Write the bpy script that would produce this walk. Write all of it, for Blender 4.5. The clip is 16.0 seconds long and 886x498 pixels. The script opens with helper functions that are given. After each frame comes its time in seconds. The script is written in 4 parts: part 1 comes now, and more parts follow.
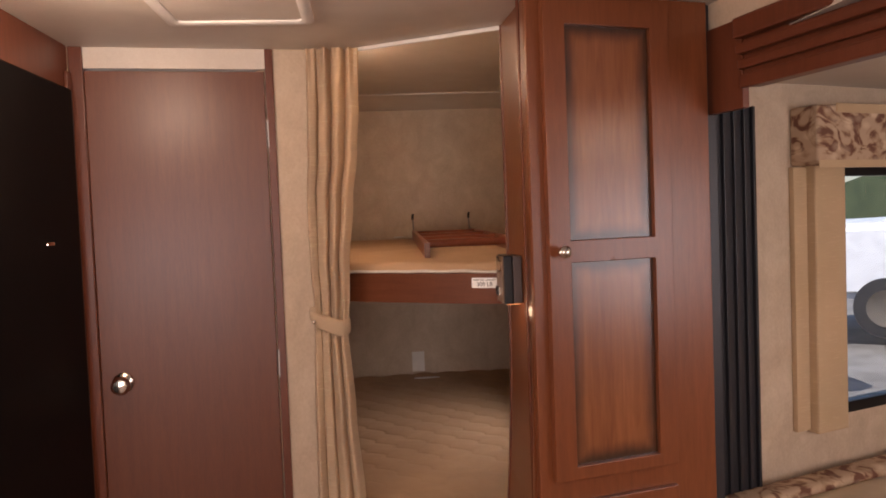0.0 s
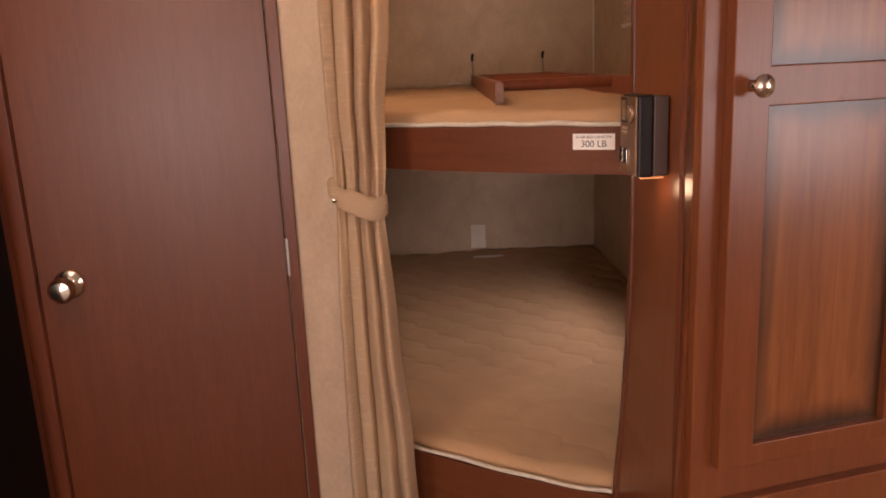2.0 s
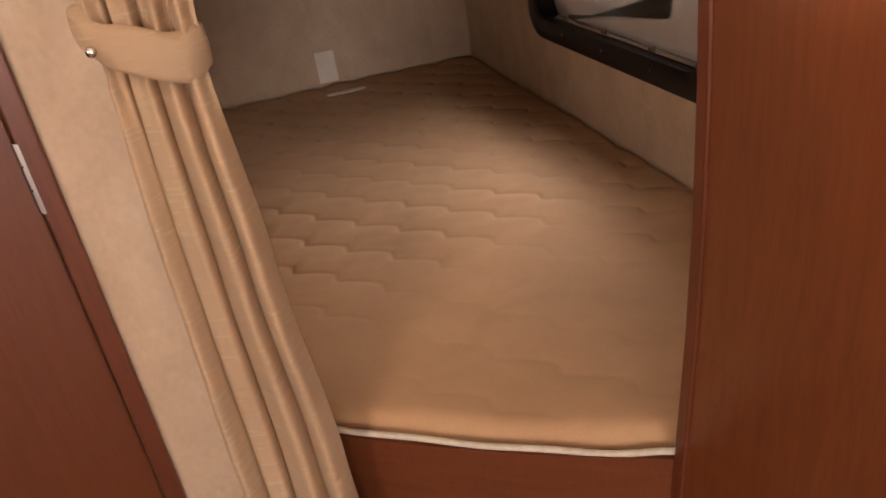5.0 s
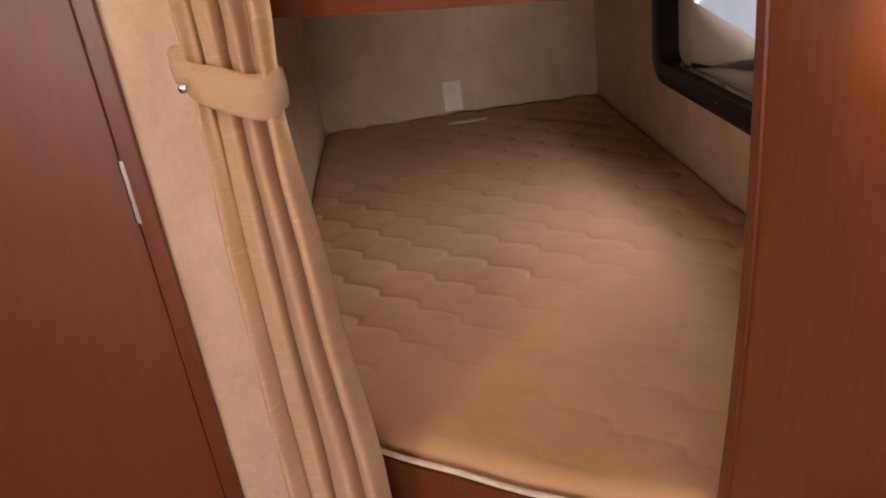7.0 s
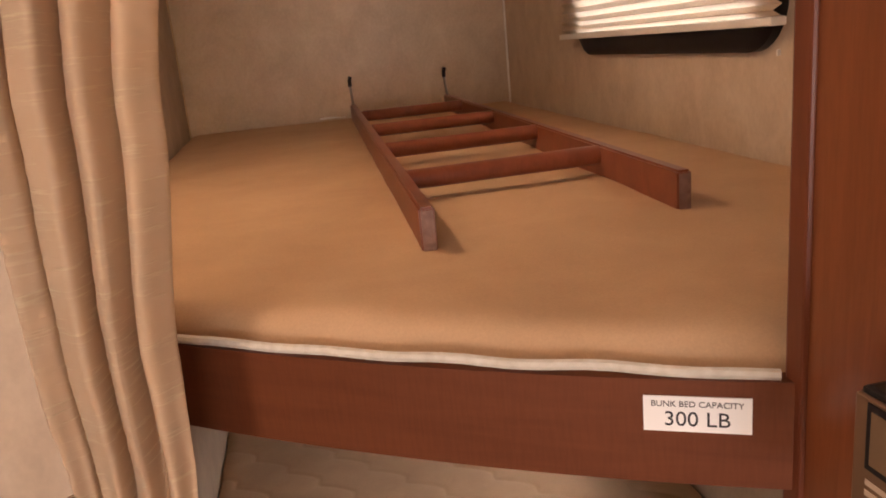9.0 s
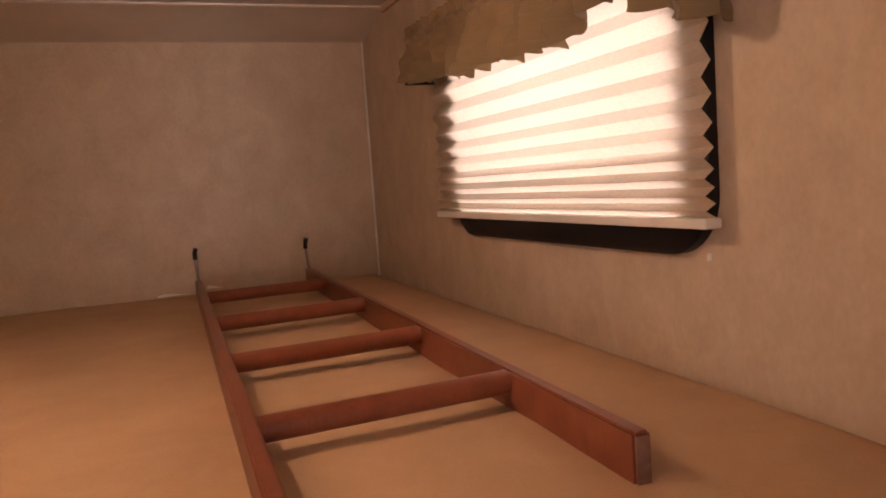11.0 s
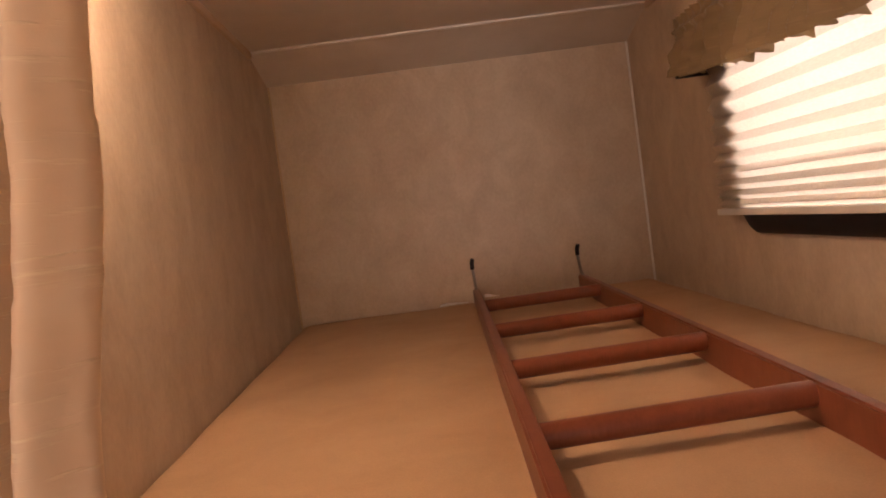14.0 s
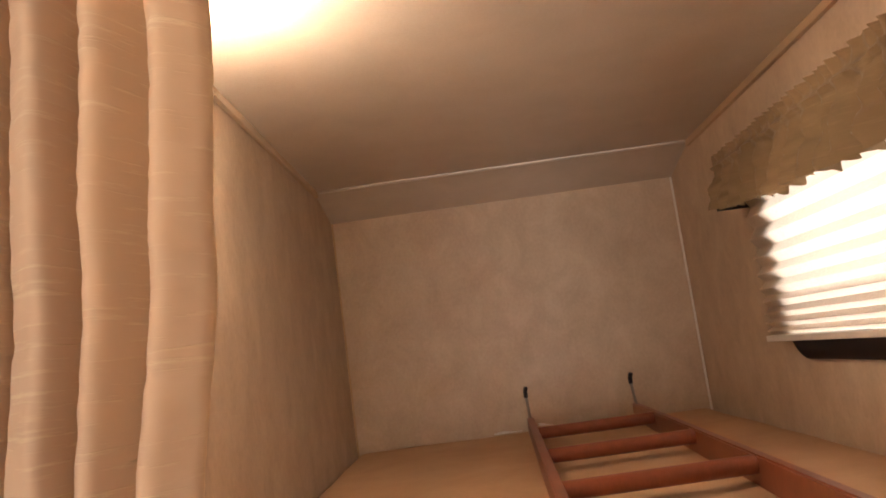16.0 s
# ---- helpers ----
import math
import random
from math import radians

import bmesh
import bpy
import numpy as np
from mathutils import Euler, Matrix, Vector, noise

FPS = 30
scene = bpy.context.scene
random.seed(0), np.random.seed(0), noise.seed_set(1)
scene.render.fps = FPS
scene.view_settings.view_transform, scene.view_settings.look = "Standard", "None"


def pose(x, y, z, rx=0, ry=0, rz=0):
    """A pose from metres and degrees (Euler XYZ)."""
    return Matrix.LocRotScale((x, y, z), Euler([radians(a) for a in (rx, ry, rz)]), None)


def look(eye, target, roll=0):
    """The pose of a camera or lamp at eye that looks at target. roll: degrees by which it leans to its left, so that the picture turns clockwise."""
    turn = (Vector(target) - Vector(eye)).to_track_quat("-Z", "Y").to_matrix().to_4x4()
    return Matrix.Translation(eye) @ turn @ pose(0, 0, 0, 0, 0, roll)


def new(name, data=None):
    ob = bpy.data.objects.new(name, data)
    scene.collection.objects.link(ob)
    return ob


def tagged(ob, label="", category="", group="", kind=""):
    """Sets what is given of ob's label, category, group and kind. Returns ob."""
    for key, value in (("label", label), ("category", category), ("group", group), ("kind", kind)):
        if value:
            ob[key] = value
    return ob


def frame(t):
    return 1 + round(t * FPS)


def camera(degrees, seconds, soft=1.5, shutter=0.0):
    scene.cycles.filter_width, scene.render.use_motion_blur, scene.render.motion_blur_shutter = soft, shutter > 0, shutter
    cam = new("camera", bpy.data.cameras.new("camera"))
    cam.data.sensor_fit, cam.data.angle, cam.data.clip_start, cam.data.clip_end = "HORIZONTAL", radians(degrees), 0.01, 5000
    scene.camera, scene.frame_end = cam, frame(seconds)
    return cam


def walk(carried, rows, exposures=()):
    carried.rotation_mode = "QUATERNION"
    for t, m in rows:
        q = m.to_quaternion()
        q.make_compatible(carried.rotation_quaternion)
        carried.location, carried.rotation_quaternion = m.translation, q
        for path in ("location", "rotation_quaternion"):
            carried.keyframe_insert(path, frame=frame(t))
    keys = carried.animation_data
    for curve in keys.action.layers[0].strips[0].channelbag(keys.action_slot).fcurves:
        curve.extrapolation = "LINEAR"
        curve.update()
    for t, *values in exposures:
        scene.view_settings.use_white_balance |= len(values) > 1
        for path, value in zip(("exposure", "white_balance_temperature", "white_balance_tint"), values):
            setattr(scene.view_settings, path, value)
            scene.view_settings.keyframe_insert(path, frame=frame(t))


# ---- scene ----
cam = camera(60.0, 16.0, soft=1.8)
PATH = [
    (0, (-0.191, -0.21, 1.342), (0.001, 1.779, 1.255), -2.2),
    (0.5, (-0.176, -0.077, 1.327), (-0.047, 1.913, 1.177), -2.4),
    (1, (-0.126, 0.128, 1.318), (-0.061, 2.112, 1.082), -0.5),
    (1.5, (-0.121, 0.323, 1.295), (-0.122, 2.292, 0.944), -1.4),
    (2, (-0.177, 0.575, 1.277), (-0.139, 2.524, 0.832), -2.6),
    (2.5, (-0.198, 0.74, 1.268), (-0.108, 2.657, 0.705), -4.4),
    (3, (-0.165, 0.971, 1.259), (-0.084, 2.869, 0.635), -6.1),
    (3.5, (-0.177, 1.144, 1.235), (-0.092, 3.009, 0.516), -7.2),
    (4, (-0.215, 1.257, 1.2), (0.106, 3.043, 0.36), -10.8),
    (4.2, (-0.234, 1.307, 1.182), (0.169, 3.053, 0.294), -10.0),
    (6.3, (-0.181, 1.328, 1.15), (0.008, 3.098, 0.237), -8.0),
    (6.5, (-0.167, 1.317, 1.154), (-0.029, 3.104, 0.267), -8.0),
    (7, (-0.132, 1.285, 1.182), (-0.081, 3.109, 0.363), -7.9),
    (7.5, (-0.098, 1.25, 1.244), (-0.132, 3.105, 0.498), -8.0),
    (8, (-0.096, 1.299, 1.306), (-0.105, 3.162, 0.58), -7.1),
    (8.3, (-0.128, 1.388, 1.349), (-0.03, 3.286, 0.727), -6.3),
    (8.5, (-0.128, 1.421, 1.398), (0.039, 3.327, 0.815), -6.3),
    (9, (-0.128, 1.52, 1.434), (0.2, 3.424, 0.918), -5.5),
    (9.5, (-0.093, 1.685, 1.457), (0.378, 3.581, 1.026), -5.2),
    (10, (-0.068, 1.78, 1.488), (0.565, 3.644, 1.135), -2.9),
    (10.2, (-0.068, 1.793, 1.497), (0.648, 3.632, 1.175), -3.2),
    (12.3, (-0.075, 1.833, 1.493), (0.546, 3.734, 1.457), -4.8),
    (12.5, (-0.075, 1.834, 1.493), (0.493, 3.75, 1.439), -5.0),
    (13, (-0.075, 1.836, 1.493), (0.348, 3.787, 1.388), -4.8),
    (13.5, (-0.075, 1.835, 1.493), (0.149, 3.819, 1.374), -6.2),
    (14, (-0.075, 1.836, 1.493), (-0.025, 3.833, 1.408), -7.7),
    (14.5, (-0.073, 1.826, 1.49), (-0.1, 3.825, 1.479), -8.3),
    (15, (-0.069, 1.806, 1.486), (-0.107, 3.801, 1.613), -8.8),
    (15.5, (-0.067, 1.792, 1.482), (-0.153, 3.781, 1.675), -8.8),
    (16, (-0.072, 1.752, 1.474), (-0.119, 3.745, 1.755), -7.7),
]

walk(cam, [(t, look(eye, target, roll)) for t, eye, target, roll in PATH], [(0.0, 0.04, 6050, 20), (2.0, 0.14, 6450, 25), (3.5, 0.44, 6200, 19), (7.0, 0.52, 6150, 16), (8.5, 0.50, 5950, 16), (10.0, 0.25, 6050, 24), (12.5, 0.22, 6450, 31), (13.5, 0.24, 6350, 28), (14.5, 0.38, 6050, 20), (15.0, 0.48, 5900, 18), (16.0, 0.62, 5750, 13)])

# ---- light ----
world = bpy.data.worlds.new("sky")
scene.world = world
world.use_nodes = True
wn = world.node_tree
sky = wn.nodes.new("ShaderNodeTexSky")
sky.sky_type, sky.sun_disc = "NISHITA", False
SUN_EL, SUN_AZ = 42.0, 262.0  # degrees; azimuth clockwise from +y
sky.sun_elevation, sky.sun_rotation = radians(SUN_EL), radians(SUN_AZ)
wn.links.new(sky.outputs[0], wn.nodes["Background"].inputs[0])
wn.nodes["Background"].inputs[1].default_value = 0.15


def lamp(name, kind, where, watts, colour, target=None, **kw):
    d = bpy.data.lights.new(name, kind)
    d.energy, d.color = watts, colour
    for k, v in kw.items():
        if k == "size":
            d.size = v
        elif k == "size_y":
            d.shape, d.size_y = "RECTANGLE", v
        elif k == "radius":
            d.shadow_soft_size = v
        elif k == "angle":
            d.angle = v
    ob = new(name, d)
    ob.matrix_world = look(where, target) if target else pose(*where)
    return ob


sun_way = Vector((math.sin(radians(SUN_AZ)) * math.cos(radians(SUN_EL)), math.cos(radians(SUN_AZ)) * math.cos(radians(SUN_EL)), math.sin(radians(SUN_EL))))
lamp("sun", "SUN", tuple(sun_way * 30), 5.0, (1.0, 0.93, 0.82), (0, 0, 0), angle=radians(0.6))
WARM = (1.0, 0.72, 0.48)
lamp("bunk_bulb_upper", "POINT", (-0.365, 2.72, 1.905), 6.6, (1.0, 0.70, 0.42), radius=0.022)
lamp("bunk_bulb_lower", "POINT", (-0.350, 2.50, 0.985), 1.0, (1.0, 0.70, 0.42), radius=0.05)
lamp("ceiling_bulb_near", "POINT", (-0.72, 1.40, 1.80), 13.0, WARM, radius=0.09)
lamp("panel_downlight", "POINT", (0.166, 1.792, 1.082), 0.13, (1.0, 0.62, 0.34), radius=0.014)
lamp("ceiling_bulb_far", "POINT", (0.30, -0.75, 1.80), 13.0, WARM, radius=0.05)
lamp("ceiling_bulb_slide", "POINT", (1.80, 0.30, 1.69), 7.0, WARM, radius=0.06)
lamp("window_light_behind", "AREA", (-0.5, -3.1, 1.0), 62.0, (1.0, 0.86, 0.74), (-0.3, 0, 0.8), size=1.6, size_y=0.9)
# added fill inside the slide-out, before its solid outer wall, away from window_3
lamp("fill_light_slide", "AREA", (2.2, 0.3, 1.15), 20.0, (1.0, 0.93, 0.86), (0, 0.9, 1.0), size=1.4, size_y=0.7)
# added fill from the left; the living room wall behind it has no opening
lamp("fill_light_left", "AREA", (-1.92, 0.2, 1.25), 20.0, (1.0, 0.84, 0.68), (0.2, 1.8, 1.05), size=1.0, size_y=0.6)
lamp("window_light_upper", "AREA", (1.06, 3.04, 1.88), 11.0, (1.0, 0.86, 0.72), (0.60, 3.04, 1.58), size=0.84, size_y=0.4)
lamp("window_light_lower", "AREA", (0.98, 3.04, 1.12), 21.0, (1.0, 0.87, 0.74), (0.35, 3.04, 0.70), size=0.8, size_y=0.3)


# ---- materials ----
def material(name, rough=0.5, metal=0.0, spec=0.5):
    m = bpy.data.materials.new(name)
    m.use_nodes = True
    t = m.node_tree
    b = t.nodes["Principled BSDF"]
    b.inputs["Roughness"].default_value, b.inputs["Metallic"].default_value = rough, metal
    b.inputs["Specular IOR Level"].default_value = spec
    return m, t, b


def tex(t, kind, scale, stretch=(1, 1, 1), **kw):
    c = t.nodes.new("ShaderNodeTexCoord")
    mp = t.nodes.new("ShaderNodeMapping")
    mp.inputs["Scale"].default_value = stretch
    n = t.nodes.new("ShaderNodeTex" + kind)
    n.inputs["Scale"].default_value = scale
    for k, v in kw.items():
        n.inputs[k].default_value = v
    t.links.new(c.outputs["Object"], mp.inputs[0])
    t.links.new(mp.outputs[0], n.inputs[0])
    return n


def ramp(t, src, stops):
    r = t.nodes.new("ShaderNodeValToRGB")
    e = r.color_ramp.elements
    while len(e) < len(stops):
        e.new(0.5)
    for el, (p, c) in zip(e, stops):
        el.position, el.color = p, (*c, 1)
    t.links.new(src, r.inputs[0])
    return r.outputs[0]


def mix(t, fac, a, b, how="MIX"):
    n = t.nodes.new("ShaderNodeMix")
    n.data_type, n.blend_type = "RGBA", how
    for sock, v in ((n.inputs[0], fac), (n.inputs[6], a), (n.inputs[7], b)):
        if isinstance(v, (int, float)):
            sock.default_value = v
        elif isinstance(v, tuple):
            sock.default_value = (*v, 1)
        else:
            t.links.new(v, sock)
    return n.outputs[2]


def bump(t, b, src, strength, dist=0.002):
    n = t.nodes.new("ShaderNodeBump")
    n.inputs["Strength"].default_value, n.inputs["Distance"].default_value = strength, dist
    t.links.new(src, n.inputs["Height"])
    old = b.inputs["Normal"].links
    if old:
        t.links.new(old[0].from_socket, n.inputs["Normal"])
    t.links.new(n.outputs[0], b.inputs["Normal"])


def wood(name, dark, light, rough=0.3, grain=(14, 14, 1.1), scale=5.0, spec=0.38):
    m, t, b = material(name, rough, spec=spec)
    n1 = tex(t, "Noise", scale, grain, Detail=6.0, Roughness=0.6, Distortion=0.6)
    n2 = tex(t, "Noise", 2.2, (1, 1, 0.5), Detail=3.0)
    n3 = tex(t, "Noise", 60.0, (6, 6, 0.6), Detail=2.0)
    c = ramp(t, n1.outputs[0], [(0.3, dark), (0.72, light)])
    c = mix(t, 0.35, c, ramp(t, n2.outputs[0], [(0.3, dark), (0.7, light)]))
    c = mix(t, 0.10, c, ramp(t, n3.outputs[0], [(0.35, tuple(v * 0.45 for v in dark)), (0.6, light)]))
    t.links.new(c, b.inputs["Base Color"])
    r = t.nodes.new("ShaderNodeMapRange")
    r.inputs[3].default_value, r.inputs[4].default_value = rough * 0.85, rough * 1.2
    t.links.new(n2.outputs[0], r.inputs[0])
    t.links.new(r.outputs[0], b.inputs["Roughness"])
    bump(t, b, n3.outputs[0], 0.08, 0.0006)
    return m


def mottled(name, stops, scale, rough, fine=120.0, relief=0.15, stretch=(1, 1, 1)):
    m, t, b = material(name, rough)
    n1 = tex(t, "Noise", scale, stretch, Detail=5.0, Roughness=0.62, Distortion=0.4)
    n2 = tex(t, "Noise", fine, stretch, Detail=2.0)
    c = ramp(t, n1.outputs[0], stops)
    c = mix(t, 0.12, c, n2.outputs[0], "OVERLAY")
    t.links.new(c, b.inputs["Base Color"])
    bump(t, b, n2.outputs[0], relief, 0.0008)
    return m


def weave(name, a, c2, rough=0.9, fine=900.0, slub=True):
    m, t, b = material(name, rough, spec=0.2)
    n1 = tex(t, "Noise", 3.0, (1, 1, 1), Detail=4.0)
    col = ramp(t, n1.outputs[0], [(0.3, a), (0.7, c2)])
    threads = tex(t, "Noise", 18.0, (1.1, 1.1, 15), Detail=3.0, Roughness=0.6)
    slubs = ramp(t, threads.outputs[0], [(0.56, (0.35, 0.35, 0.35)), (0.70, (1, 1, 1))])
    fineness = tex(t, "Noise", fine, (1, 1, 1), Detail=1.0)
    col = mix(t, 0.34 if slub else 0.10, col, slubs, "OVERLAY")
    t.links.new(col, b.inputs["Base Color"])
    bump(t, b, slubs, 0.8 if slub else 0.1, 0.0018)
    bump(t, b, fineness.outputs[0], 0.15, 0.0006)
    b.inputs["Sheen Weight"].default_value = 0.15
    if slub:  # thin cloth lets some lamp light through
        out = t.nodes["Material Output"]
        through_light, both = t.nodes.new("ShaderNodeBsdfTranslucent"), t.nodes.new("ShaderNodeMixShader")
        through_light.inputs[0].default_value = (1.0, 0.84, 0.62, 1)
        both.inputs[0].default_value = 0.42
        t.links.new(b.outputs[0], both.inputs[1])
        t.links.new(through_light.outputs[0], both.inputs[2])
        t.links.new(both.outputs[0], out.inputs[0])
    return m


def plain(name, colour, rough=0.5, metal=0.0, spec=0.5):
    m, t, b = material(name, rough, metal, spec)
    n = tex(t, "Noise", 9.0, Detail=4.0)
    c = ramp(t, n.outputs[0], [(0.3, tuple(v * 0.9 for v in colour)), (0.7, tuple(min(1, v * 1.08) for v in colour))])
    t.links.new(c, b.inputs["Base Color"])
    return m


LAMINATE = wood("door_laminate", (0.105, 0.027, 0.008), (0.145, 0.040, 0.012), 0.35, spec=0.45)
CABINET = wood("cabinet_wood", (0.135, 0.039, 0.014), (0.215, 0.068, 0.024), 0.29)
TRIMWOOD = wood("trim_wood", (0.10, 0.028, 0.013), (0.16, 0.046, 0.02), 0.32)
LADDERWOOD = wood("ladder_wood", (0.15, 0.042, 0.020), (0.25, 0.075, 0.034), 0.36, (1.5, 1.5, 1.5), 14.0)
ENDGRAIN = mottled("sawn_end", [(0.3, (0.15, 0.075, 0.055)), (0.7, (0.27, 0.16, 0.12))], 60.0, 0.7)
BUNKBOARD = wood("bunk_board", (0.112, 0.034, 0.014), (0.16, 0.050, 0.020), 0.42, (1.2, 1.2, 14), spec=0.22)
WALLPAPER = mottled("vinyl_wall", [(0.28, (0.47, 0.362, 0.258)), (0.5, (0.54, 0.425, 0.308)), (0.72, (0.61, 0.492, 0.365))], 11.0, 0.62, stretch=(1, 1, 0.75))
CEILING = mottled("ceiling_panel", [(0.3, (0.60, 0.53, 0.45)), (0.7, (0.68, 0.61, 0.53))], 5.0, 0.42, 200.0, 0.1)
WHITE = plain("white_plastic", (0.78, 0.74, 0.68), 0.45)
PIPING = mottled("mattress_piping", [(0.3, (0.55, 0.50, 0.42)), (0.7, (0.68, 0.64, 0.56))], 60.0, 0.8)
MATTRESS = mottled("mattress_ticking", [(0.25, (0.43, 0.275, 0.155)), (0.75, (0.53, 0.345, 0.198))], 6.0, 0.88, 400.0, 0.2)
CURTAIN = weave("curtain_cloth", (0.60, 0.485, 0.345), (0.70, 0.58, 0.42))
VALANCE = weave("valance_cloth", (0.21, 0.15, 0.078), (0.30, 0.215, 0.115), slub=False)
BLACK = plain("black_plastic", (0.010, 0.009, 0.010), 0.4, 0.0, 0.25)
SEAL = plain("rubber_seal", (0.018, 0.017, 0.02), 0.45)
BLACKDOOR = plain("black_door_panel", (0.006, 0.005, 0.005), 0.5, 0.0, 0.06)
FLANGE = plain("flange_plastic", (0.82, 0.76, 0.72), 0.4)
DARKBOX = plain("dark_brown_plastic", (0.050, 0.026, 0.018), 0.45)
BRONZE = plain("bronze_plastic", (0.17, 0.10, 0.056), 0.34, 0.35)
CHROME = plain("brushed_nickel", (0.62, 0.56, 0.48), 0.18, 1.0)
STEEL = plain("hook_steel", (0.30, 0.27, 0.25), 0.35, 1.0)
PAPER = plain("white_paper", (0.88, 0.87, 0.85), 0.7)
INK = plain("black_ink", (0.02, 0.02, 0.025), 0.6)
FLOOR = wood("vinyl_plank", (0.14, 0.075, 0.04), (0.26, 0.15, 0.085), 0.45, (3, 14, 3))
SCREEN = plain("display_glass", (0.16, 0.10, 0.055), 0.08, 0.0, 0.9)
PAPERDIM = plain("grey_print", (0.50, 0.38, 0.28), 0.5)
DIALMAT = plain("dial_plastic", (0.30, 0.19, 0.12), 0.22, 0.5)
CREAM = plain("cream_upholstery", (0.55, 0.42, 0.27), 0.7)
DRAPE = weave("drape_panel", (0.50, 0.36, 0.21), (0.58, 0.42, 0.26), slub=False)


def glazed_panel():
    """Stained panel with a dark glaze rubbed in along its edges: u and v run from 0 to 1 over the panel."""
    m, t, b = material("glazed_panel", 0.26)
    n1 = tex(t, "Noise", 5.0, (14, 14, 1.0), Detail=6.0, Roughness=0.6, Distortion=0.8)
    base = ramp(t, n1.outputs[0], [(0.3, (0.15, 0.048, 0.017)), (0.72, (0.27, 0.095, 0.033))])
    n2 = tex(t, "Noise", 3.0, (2.4, 2.4, 0.3), Detail=2.0)
    base = mix(t, 0.4, base, ramp(t, n2.outputs[0], [(0.35, (0.13, 0.042, 0.016)), (0.65, (0.30, 0.11, 0.04))]))
    a = t.nodes.new("ShaderNodeAttribute")
    a.attribute_name = "rim"
    wob = tex(t, "Noise", 7.0, (3, 3, 1), Detail=3.0)
    add = t.nodes.new("ShaderNodeMath")
    add.operation = "MULTIPLY_ADD"
    t.links.new(wob.outputs[0], add.inputs[0])
    add.inputs[1].default_value = 0.03
    t.links.new(a.outputs["Fac"], add.inputs[2])
    g = t.nodes.new("ShaderNodeMapRange")
    g.interpolation_type = "SMOOTHSTEP"
    g.inputs[1].default_value, g.inputs[2].default_value = 0.012, 0.062
    g.inputs[3].default_value, g.inputs[4].default_value = 0.88, 0.0
    t.links.new(add.outputs[0], g.inputs[0])
    t.links.new(mix(t, g.outputs[0], base, (0.022, 0.014, 0.010)), b.inputs["Base Color"])
    return m


GLAZED = glazed_panel()


def glass_material():
    m, t, b = material("window_glass", 0.02)
    t.nodes.remove(b)
    gl, tr, mx = t.nodes.new("ShaderNodeBsdfGlossy"), t.nodes.new("ShaderNodeBsdfTransparent"), t.nodes.new("ShaderNodeMixShader")
    gl.inputs["Roughness"].default_value = 0.02
    tr.inputs[0].default_value = (0.94, 0.95, 0.95, 1)
    lw = t.nodes.new("ShaderNodeLayerWeight")
    fr = t.nodes.new("ShaderNodeMath")
    fr.operation = "POWER"
    t.links.new(lw.outputs["Facing"], fr.inputs[0])
    fr.inputs[1].default_value = 4.0
    t.links.new(fr.outputs[0], mx.inputs[0])
    t.links.new(tr.outputs[0], mx.inputs[1])
    t.links.new(gl.outputs[0], mx.inputs[2])
    t.links.new(mx.outputs[0], t.nodes["Material Output"].inputs[0])
    return m


GLASS = glass_material()


def shade_cloth():
    m, t, b = material("pleated_cloth", 0.9)
    b.inputs["Base Color"].default_value = (0.78, 0.68, 0.56, 1)
    tl, mx = t.nodes.new("ShaderNodeBsdfTranslucent"), t.nodes.new("ShaderNodeMixShader")
    n = tex(t, "Noise", 300.0, (1, 0.3, 1), Detail=2.0)
    t.links.new(ramp(t, n.outputs[0], [(0.3, (0.70, 0.58, 0.44)), (0.7, (0.84, 0.72, 0.58))]), tl.inputs[0])
    mx.inputs[0].default_value = 0.55
    t.links.new(b.outputs[0], mx.inputs[1])
    t.links.new(tl.outputs[0], mx.inputs[2])
    t.links.new(mx.outputs[0], t.nodes["Material Output"].inputs[0])
    return m


SHADE = shade_cloth()


def glow(name, colour, strength):
    m, t, b = material(name, 0.5)
    b.inputs["Emission Color"].default_value, b.inputs["Emission Strength"].default_value = (*colour, 1), strength
    b.inputs["Base Color"].default_value = (*colour, 1)
    return m


NIGHTLIGHT = glow("night_light", (0.9, 0.36, 0.13), 0.5)
DIFFUSER = glow("lamp_diffuser", (1.0, 0.72, 0.42), 9.0)


# ---- mesh helpers ----
def thing(name, label, category, where=(0, 0, 0), group=""):
    ob = new(name)
    ob.location = where
    ob.empty_display_size = 0.05
    bpy.context.view_layer.update()
    return tagged(ob, label, category, group)


def part(name, bm, mat, parent=None, label="", smooth=False, kind=""):
    bmesh.ops.recalc_face_normals(bm, faces=bm.faces)
    if smooth:
        for f in bm.faces:
            f.smooth = True
    me = bpy.data.meshes.new(name)
    bm.to_mesh(me)
    bm.free()
    for mm in mat if isinstance(mat, (list, tuple)) else (mat,):
        me.materials.append(mm)
    ob = new(name, me)
    if smooth:
        me.set_sharp_from_angle(angle=radians(40))
    if parent is not None:
        ob.parent = parent
        top = parent
        off = Vector((0, 0, 0))
        while top is not None:
            off += top.location
            top = top.parent
        me.transform(Matrix.Translation(-off))
    return tagged(ob, label, kind=kind)


def setting(name, bm, mat, label="", category="", smooth=False):
    ob = part(name, bm, mat, None, label, smooth, "structure")
    return tagged(ob, category=category)


